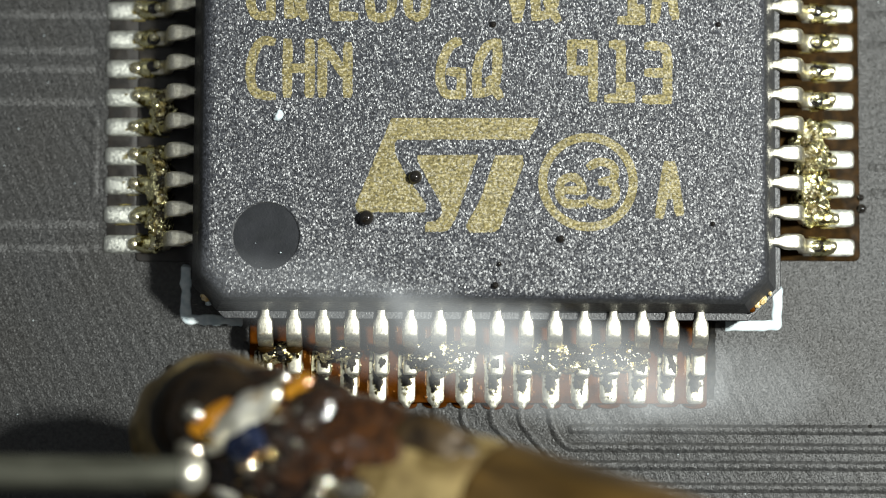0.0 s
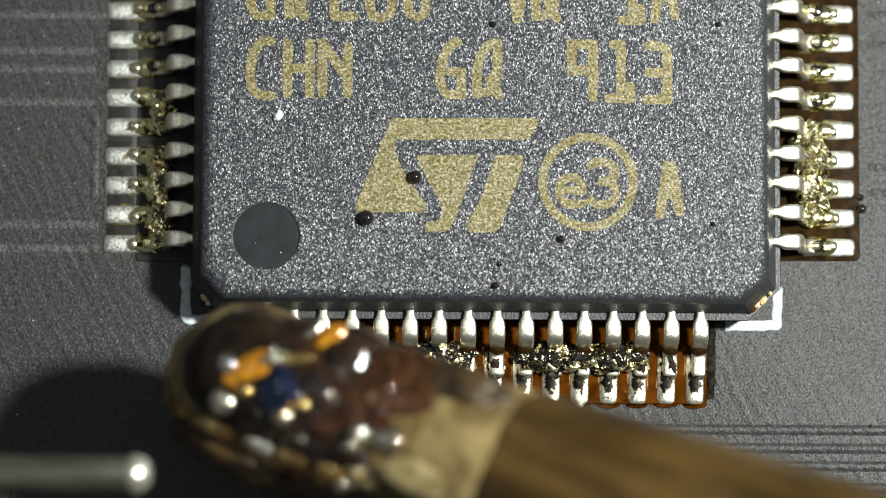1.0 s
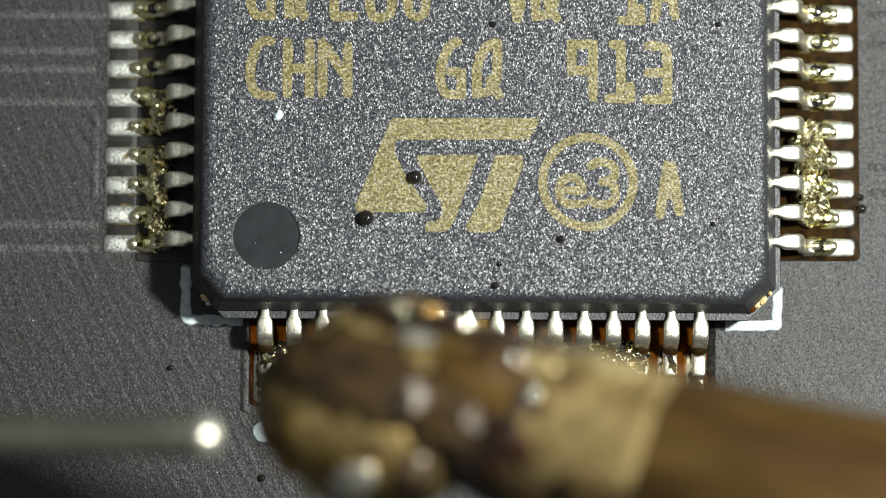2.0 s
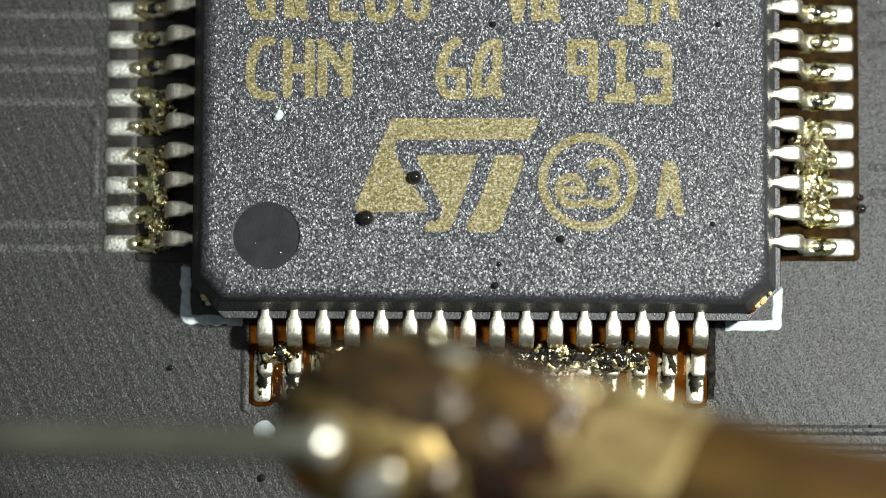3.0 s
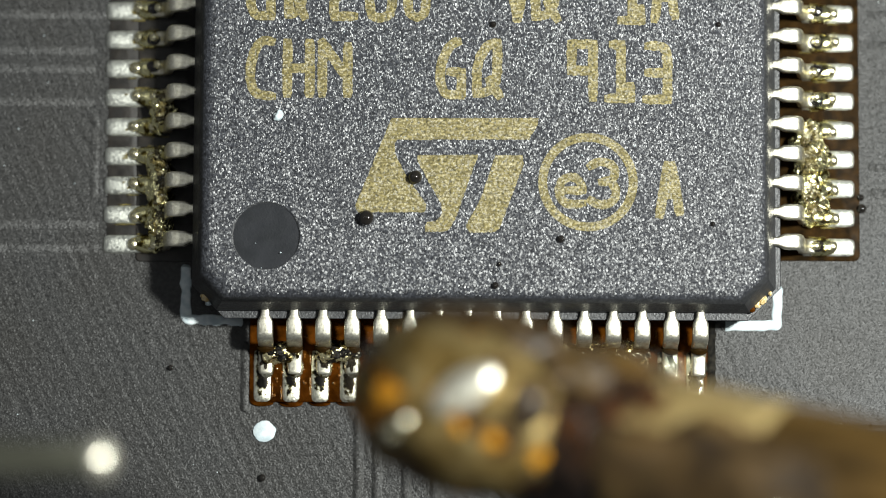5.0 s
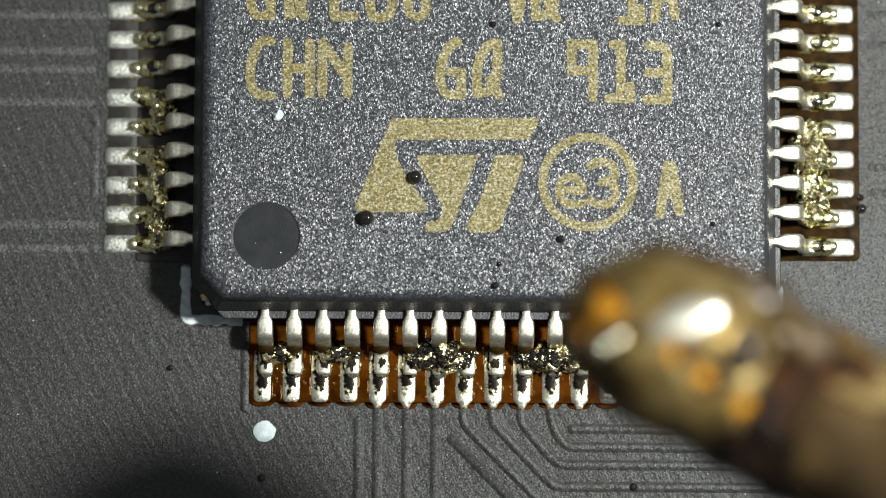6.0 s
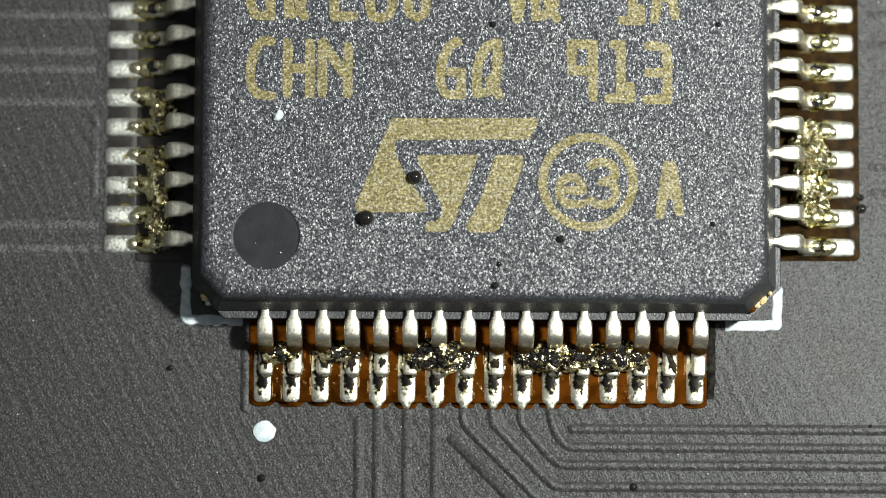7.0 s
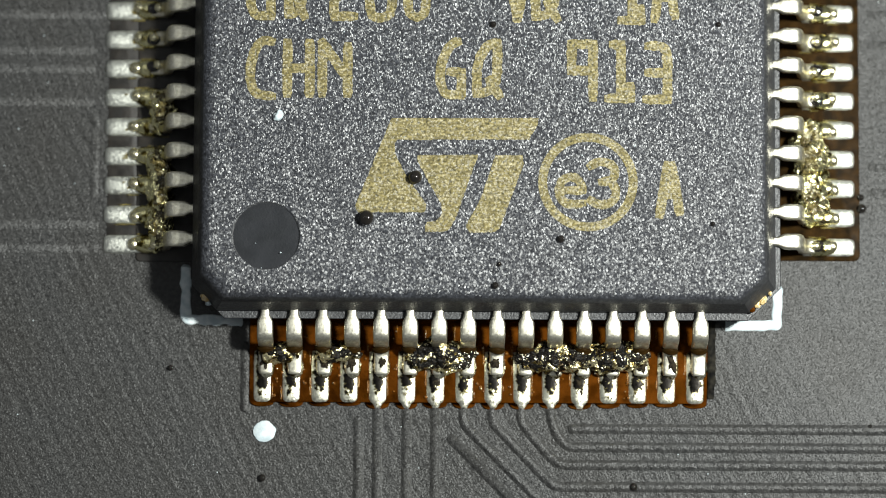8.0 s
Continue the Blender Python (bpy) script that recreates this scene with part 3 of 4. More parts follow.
# burnt flux on the feet and pads, no two alike
scabs = []
for k in range(4):
    bm = lump(0.062 + 0.006 * k, 0.12, 0.025, 0.75, 0.06, 30 + k, 4)
    scabs.append(part("burnt_flux", bm, SOOT, board))
rng = random.Random(77)
placed = set()
for side in SIDES:
    for i in range(16):
        spots = ((-5.80, 0.168, 0.8), (-6.16, 0.066, 0.12)) if side == 0 else ()
        for y, z, chance in spots:
            k = rng.randrange(4)
            if rng.random() > chance:
                continue
            m = slot(side, i, LEAD_AT if z > 0.1 else PAD_AT, rng.uniform(-0.03, 0.03), y + rng.uniform(-0.03, 0.03), z, rng.uniform(-12, 12))
            m = m @ Matrix.Diagonal((rng.uniform(0.85, 1.1), rng.uniform(0.7, 1.2), 1, 1))
            if k in placed:
                again(scabs[k], m)
            else:
                placed.add(k)
                scabs[k].matrix_basis = m

# laser marking, a hair above the grain: strokes of one width on a unit box, drawn by the marking head
Z = 1.504
STROKES = {}
STROKES["C"] = [[(0.95, 0.97), (0.6, 1), (0.25, 0.86), (0.05, 0.6), (0, 0.4), (0.08, 0.15), (0.3, 0.02), (1, 0)]]
STROKES["H"] = [[(0, 0), (0, 1)], [(1, 0), (1, 1)], [(0, 0.5), (1, 0.5)]]
STROKES["N"] = [[(0, 0), (0, 1)], [(0, 1), (0.95, 0.33)], [(1, 0), (1, 0.93)]]
STROKES["G"] = [[(0.78, 1), (0.5, 0.97), (0.18, 0.72), (0.04, 0.45), (0.04, 0.22), (0.2, 0.03), (0.5, 0), (0.96, 0.02)], [(0.96, 0.0), (0.96, 0.42)], [(0.96, 0.42), (0.5, 0.44)]]
STROKES["Q"] = [[(0.06, 0.03), (0.06, 0.58), (0.3, 0.83), (0.6, 0.99), (0.94, 1)], [(0.94, 1), (0.95, 0.3), (0.6, 0.06), (0.06, 0.03)], [(0.62, 0.28), (1, 0)]]
STROKES["9"] = [[(1, 0), (1, 1)], [(1, 1), (0, 1)], [(0, 1), (0, 0.5)], [(0, 0.5), (1, 0.5)]]
STROKES["1"] = [[(0.2, 1), (0.55, 1)], [(0.55, 1), (0.55, 0)], [(0, 0), (1, 0)], [(0.98, 0), (0.98, 0.22)]]
STROKES["3"] = [[(0.1, 1), (0.75, 1), (1, 0.88), (1, 0)], [(0.1, 0.5), (1, 0.5)], [(0, 0), (1, 0)]]
STROKES["2"] = [[(0, 0.8), (0.2, 1), (0.8, 1), (1, 0.8), (0.9, 0.55), (0.1, 0.35), (0, 0.15), (0.1, 0)], [(0.1, 0), (1, 0)]]
STROKES["8"] = [[(0, 0.5), (0.05, 0.1), (0.2, 0), (0.8, 0), (1, 0.15), (1, 0.85), (0.8, 1), (0.2, 1), (0.04, 0.85), (0, 0.5)], [(0, 0.5), (1, 0.5)]]
STROKES["0"] = [[(0, 0.5), (0.02, 0.15), (0.25, 0), (0.75, 0), (1, 0.15), (1, 0.85), (0.75, 1), (0.25, 1), (0, 0.85), (0, 0.5)]]
STROKES["V"] = [[(0, 1), (0.45, 0)], [(0.45, 0), (1, 1)]]
STROKES["A"] = [[(0, 0), (0.4, 1)], [(0.62, 1), (1, 0.06)], [(0.2, 0.42), (0.85, 0.42)], [(0.5, 0.4), (0.5, 0.9)]]
STROKES["e"] = [[(0.02, 0.5), (0.98, 0.5)], [(1, 0.5), (0.88, 0.86), (0.5, 1), (0.12, 0.82), (0, 0.5), (0.14, 0.14), (0.5, 0), (0.98, 0.05)]]
STROKES["round 3"] = [[(0, 0.88), (0.35, 1), (0.85, 0.92), (1, 0.76), (0.85, 0.56), (0.45, 0.52)], [(0.8, 0.53), (1, 0.36), (1, 0.17), (0.75, 0.02), (0.25, 0), (0, 0.1)]]


def marked(glyph, x0, x1, y0, y1, width):
    """A character burnt into the epoxy, with frayed edges."""
    bm = bmesh.new()
    h = width / 2
    for n, stroke in enumerate(STROKES[glyph]):
        pts = [Vector((x0 + h + u * (x1 - x0 - width), y0 + h + v * (y1 - y0 - width))) for u, v in stroke]
        if len(pts) > 2:
            soft = [pts[0]]
            for a, b in zip(pts, pts[1:]):
                soft += [a.lerp(b, 0.25), a.lerp(b, 0.75)]
            pts = soft + [pts[-1]]
        path = [pts[0] + (pts[0] - pts[1]).normalized() * h * 0.92]
        for a, b in zip(pts, pts[1:]):
            k = max(1, int((b - a).length / 0.05))
            path += [a.lerp(b, (j + 0.5) / k) for j in range(k)]
        path.append(pts[-1] + (pts[-1] - pts[-2]).normalized() * h * 0.92)
        last = None
        for j, q in enumerate(path):
            d = (path[min(j + 1, len(path) - 1)] - path[max(j - 1, 0)]).normalized()
            side = Vector((-d.y, d.x))
            w = h * (0.72 if j in (0, len(path) - 1) else 1.0)
            e = [w + 0.02 * noise.noise(Vector((q.x * 16, q.y * 16, n + 7 * t))) for t in (0, 1)]
            row = [bm.verts.new((*(q + side * e[0]), Z + 0.0012 * n)), bm.verts.new((*(q - side * e[1]), Z + 0.0012 * n))]
            if last:
                f = bm.faces.new((last[0], last[1], row[1], row[0]))
            last = row
    bm.normal_update()
    for f in bm.faces:
        if f.normal.z < 0:
            f.normal_flip()
    return part("marking", bm, MARKING, body, smooth=False)


for text, x0, x1, y0, y1 in (("C", -4.058, -3.522, -1.5, -0.372), ("H", -3.426, -2.88, -1.458, -0.427), ("N", -2.832, -2.238, -1.454, -0.424),
                             ("G", -0.85, -0.294, -1.473, -0.394), ("Q", -0.237, 0.319, -1.47, -0.41),
                             ("9", 1.391, 1.918, -1.5, -0.421), ("1", 2.023, 2.56, -1.516, -0.427), ("3", 2.665, 3.182, -1.532, -0.443),
                             ("G", -4.082, -3.535, -0.128, 0.956), ("Q", -3.43, -2.988, -0.125, 0.959), ("2", -2.662, -2.143, -0.131, 0.954),
                             ("8", -2.047, -1.49, -0.147, 0.938), ("0", -1.395, -0.915, -0.134, 0.951), ("V", 0.295, 0.842, -0.144, 0.94),
                             ("Q", 0.756, 1.303, -0.142, 0.943), ("1", 2.244, 2.733, -0.173, 0.911), ("A", 2.8, 3.309, -0.141, 0.944)):
    marked(text, x0, x1, y0, y1, 0.166)
marked("A", 2.883, 3.379, -3.494, -2.50, 0.165)
marked("e", 1.175, 1.738, -3.339, -2.683, 0.15)
marked("round 3", 1.728, 2.301, -3.336, -2.428, 0.15)


def flat_shape(outline, z):
    bm = bmesh.new()
    bm.faces.new([bm.verts.new((x, y, z)) for x, y in outline])
    bmesh.ops.triangulate(bm, faces=bm.faces[:])
    bmesh.ops.recalc_face_normals(bm, faces=bm.faces[:])
    return bm


def frayed(outline):
    """An outline with a ragged edge, as the beam leaves it."""
    out = []
    for a, b in zip(outline, outline[1:] + outline[:1]):
        a, b = Vector(a), Vector(b)
        n = max(1, int((b - a).length / 0.04))
        for k in range(n):
            q = a.lerp(b, k / n)
            out.append((q.x + 0.016 * noise.noise(Vector((q.x * 22, q.y * 22, 3))), q.y + 0.016 * noise.noise(Vector((q.x * 22, q.y * 22, 8)))))
    return out


for outline in (
        [(-1.572, -1.789), (0.92, -1.776), (0.896, -1.902), (0.753, -2.149), (-1.474, -2.161), (-1.521, -2.224), (-1.51, -2.379), (-1.462, -2.505),
         (-1.317, -2.775), (-0.98, -3.255), (-0.989, -3.371), (-1.017, -3.40), (-2.123, -3.406), (-2.181, -3.31)],
        [(-1.128, -2.426), (-0.116, -2.411), (-0.111, -2.478), (-0.172, -2.604), (-0.468, -3.474), (-0.568, -3.672), (-0.663, -3.731), (-0.987, -3.732),
         (-0.997, -3.631), (-0.959, -3.573), (-0.797, -3.541), (-0.715, -3.437), (-0.716, -3.273), (-1.031, -2.705), (-1.128, -2.513)],
        [(0.19, -2.419), (0.648, -2.416), (0.668, -2.561), (0.422, -3.238), (0.261, -3.668), (0.157, -3.736), (-0.244, -3.738), (-0.311, -3.628), (-0.074, -3.202)]):
    part("marking_shape", flat_shape(frayed(outline), Z), MARKING, body, smooth=False)
bm = bmesh.new()
n = 64
outer = [bm.verts.new((1.752 + 0.84 * math.cos(2 * math.pi * k / n), -2.869 + 0.84 * math.sin(2 * math.pi * k / n), Z)) for k in range(n)]
inner = [bm.verts.new((1.752 + 0.69 * math.cos(2 * math.pi * k / n), -2.869 + 0.69 * math.sin(2 * math.pi * k / n), Z)) for k in range(n)]
for k in range(n):
    bm.faces.new((outer[k], outer[(k + 1) % n], inner[(k + 1) % n], inner[k]))
part("marking_ring", bm, MARKING, body, smooth=False)

# ---- solder bridges and spilt flux ----
def bridge(side, a, b, y0, y1, top, seed):
    """Solder that joins the leads a to b of a side, under a gritty crust of burnt flux."""
    x0, x1 = PITCH[side] * (a - 7.5) - 0.13, PITCH[side] * (b - 7.5) + 0.13
    low = top * 0.4

    def shaped(kx, ky, kz, relief, shift):
        bm = lump((x1 - x0) / 2 * kx, (y1 - y0) / 2 * ky, top * 0.6 * kz, 0.26, 0.2, seed + shift, 6 if b - a > 1 else 5)
        for v in bm.verts:
            v.co.y += 0.10 * noise.noise(Vector((v.co.x * 3.2, seed * 2.7, 0))) + 0.05 * noise.noise(v.co * 9.0 + Vector((0, seed + shift, 0)))
            v.co.z += 0.06 * noise.noise(Vector((v.co.x * 4.0, v.co.y * 4.0, seed)))
            v.co.z += relief * noise.noise(v.co * 17.0 + Vector((seed, shift, 0))) + 0.7 * relief * noise.noise(v.co * 38.0)
            v.co.z = max(v.co.z, -low)
        return bm

    ob = part("solder_bridge", shaped(1.0, 1.15, 0.72, 0.018, 0), GOLDJOINT if side else BURNT)
    part("crust", shaped(0.99, 1.0, 0.80, 0.022, 4) if not side else shaped(0.95, 0.8, 0.85, 0.06, 4), GRIT if not side else GOLDGRIT, ob, "gritty burnt flux crust")
    ob.matrix_basis = row_pose(side, LEAD_AT) @ mmpose((x0 + x1) / 2, (y0 + y1) / 2, top * 0.42)
    return tagged(ob, "crusty burnt solder bridge between neighbouring leads", "solder bridge", "solder bridges")


for args in ((0, 0, 1, -5.80, -5.50, 0.36, 1), (0, 2, 3, -5.82, -5.50, 0.38, 2), (0, 5, 7, -5.93, -5.46, 0.42, 3), (0, 9, 11, -5.93, -5.46, 0.42, 4),
             (0, 11, 13, -5.93, -5.46, 0.40, 5), (90, 2, 4, -5.92, -5.38, 0.45, 6), (90, 1, 2, -5.92, -5.40, 0.45, 7),
             (270, 10, 11, -5.80, -5.42, 0.42, 8), (270, 12, 13, -5.84, -5.42, 0.45, 9), (270, 13, 15, -5.84, -5.42, 0.46, 10)):
    bridge(*args)


def bead(x, y, z, r, material, label, seed=0):
    bm = lump(r, r, r * 0.9, 0.08, r, seed, 3, -r * 0.6)
    ob = part("flux_bead", bm, material)
    ob.matrix_basis = mmpose(x, y, z + r * 0.6)
    return tagged(ob, label, "flux bead", "spattered beads")


for k, (x, y, r) in enumerate(((-1.164, -2.812, 0.115), (-1.988, -3.51, 0.13), (0.143, -0.176, 0.055), (1.299, -3.849, 0.065), (0.197, -4.642, 0.06),
                               (3.966, -0.156, 0.045), (3.861, -3.575, 0.04), (0.263, -4.277, 0.04))):
    bead(x, y, 1.5, r, BEAD, "black glossy flux bead stuck on the chip", k)
for k, (x, y, r) in enumerate(((-5.34, -5.892, 0.05), (-3.754, -7.775, 0.065), (2.579, -7.897, 0.068), (6.624, -6.84, 0.035), (6.507, -3.082, 0.08), (6.489, -2.886, 0.06))):
    bead(x, y, 0.0, r, BEAD, "small black flux bead on the board", k + 20)


def crumb(x, y, z, r, material, label, seed):
    ob = part("flux_crumb", lump(r * 1.3, r, r * 0.7, 0.45, r * 0.7, seed, 3, -r * 0.4), material)
    ob.matrix_basis = mmpose(x, y, z + r * 0.4, 0, 0, seed * 37)
    return tagged(ob, label, "flux crumb", "crumbs")


for k, (x, y, z, r, mt) in enumerate(((4.66, -4.86, 0.80, 0.05, CRYSTAL), (4.75, -4.78, 0.80, 0.062, CRYSTAL), (4.87, -4.66, 0.80, 0.032, CRYSTAL),
                                      (4.56, -4.93, 0.80, 0.05, FLUX), (-4.72, -4.78, 0.82, 0.07, CRYSTAL), (-4.67, -4.88, 0.80, 0.04, SILK),
                                      (-3.485, -1.76, 1.5, 0.075, SILK))):
    crumb(x, y, z, r, mt, "pale crumb of dried flux on the chip edge" if z < 1 else "tiny white fleck on the chip", k)

rng = random.Random(11)
for k in range(60):
    i = rng.randrange(15)
    r = rng.uniform(0.018, 0.034)
    bm = lump(r, r, r * 0.8, 0.05, r, k, 2, -r * 0.4)
    bm.transform(Matrix.Translation((-0.05 + PITCH[0] * (i - 7) + rng.uniform(-0.07, 0.07), rng.uniform(-6.4, -5.3), 0.04 + r * 0.3)))
    part("flux_bubble", bm, BUBBLE, board)

# wet rims of flux along the pads, broken into short runs
rng = random.Random(43)
for side in (0, 90, 270):
    for i in range(15):
        for e in (-1, 1):
            x = PITCH[side] * (i - 7) + e * (0.076 if not side else 0.084)
            y0, y1 = (-6.47, -4.95) if not side else (-6.32, -5.35)
            for run in range(2 if not side else 1):
                a = rng.uniform(y0, y1 - 0.3)
                b = a + rng.uniform(0.10, 0.36)
                pts = [(x + 0.014 * noise.noise(Vector((i * 3.1 + e, k * 1.3, side + run * 5))), a + (b - a) * k / 7) for k in range(8)]
                ob = part("flux_rim", ridge(pts, rng.uniform(0.018, 0.032), rng.uniform(0.016, 0.026), 6), RIMAMBER if not side else RIMGOLD, board)
                ob.matrix_basis = row_pose(side, PAD_AT) @ mmpose(0, 0, 0.03)

# dust on the board and the chip
rng = random.Random(31)
dust = bmesh.new()
for k in range(110):
    x, y = rng.uniform(-8.5, 7.2), rng.uniform(-8.3, 0.6)
    on_chip = abs(x) < 4.5 and y > -4.5
    if not on_chip and (abs(x) < 6.8 and y > -6.8):
        continue
    r = rng.uniform(0.006, 0.014)
    for v in bmesh.ops.create_icosphere(dust, subdivisions=1, radius=r)["verts"]:
        v.co = Vector((v.co.x * rng.uniform(0.8, 1.8), v.co.y, v.co.z * 0.6)) + Vector((x, y, (1.5 if on_chip else 0.0) + r * 0.4))
tagged(part("dust", dust, SILK), "fine pale dust specks on the board and chip", "dust", kind="stuff")

# ---- soldering iron ----
iron = tagged(new("soldering_iron"), "tarnished soldering iron bit with a blob of molten solder", "soldering iron")
prof = [(-1.12 * math.cos(a), 0.1 + 1.05 * math.sin(a)) for a in [k * math.pi / 2 / 10 for k in range(1, 11)]]
prof += [(0.4, 1.16), (0.9, 1.18), (1.5, 1.2), (2.2, 1.22), (3.0, 1.26), (3.8, 1.30), (4.5, 1.34), (4.98, 1.366), (5.06, 1.34), (5.2, 1.2), (5.22, 0.6)]
tin_end = part("tinned_end", lathe(prof, 64, 0.05, 0.6, 1), TINNED, iron, "tan tinned end")
part("shank", lathe([(4.88, 0.6), (4.9, 1.2), (4.97, 1.35), (5.02, 1.373), (5.1, 1.38), (6, 1.44), (9, 1.63), (13, 1.85), (18, 2.1), (26, 2.4), (34, 2.6)], 64, 0.015, 1.2, 2),
     SHANK, iron, "brown oxidised shank")
bm = lump(1.85, 1.30, 1.36, 0.08, 0.8, 3, 5)
bm.transform(Matrix.Translation((0.28, -0.2, -0.60)))
blob = part("solder_blob", bm, GILT, iron, "large shiny drop of molten solder")
DOME = Matrix.Translation((0.28, 0.02, 0.56))
for name, rx, ry, rz, rough, size, seed, mt, lab in (
        ("flux_drop", 1.14, 1.0, 0.78, 0.05, 0.9, 6, DARKGLASS, "dark glossy drop of molten flux"),):
    bm = lump(rx, ry, rz, rough, size, seed, 5)
    bm.transform(DOME)
    part(name, bm, mt, tin_end, lab)


def crust(x0, x1, lift, amp, size, seed):
    """A broken skin round the bit, that shows where it stands proud of the metal."""
    n = 26
    st = [(x0 + (x1 - x0) * k / n, 1.17 + 0.042 * max(0, x0 + (x1 - x0) * k / n) - 0.12 * (abs(2 * k / n - 1) ** 4) + lift) for k in range(n + 1)]
    return lathe(st, 72, amp, size, seed)


for name, x0, x1, lift, amp, size, seed, mt, lab in (
        ("burnt_flux", 0.35, 3.1, 0.02, 0.10, 0.45, 12, CHAR, "black charred flux"),
        ("burnt_flux", 0.9, 3.7, -0.025, 0.10, 0.40, 31, REDFLUX, "dark red burnt flux"),
        ("scorched_flux", 0.2, 2.4, -0.08, 0.11, 0.5, 47, ORANGE, "scorched orange flux")):
    part(name, crust(x0, x1, lift, amp, size, seed), mt, tin_end, lab)
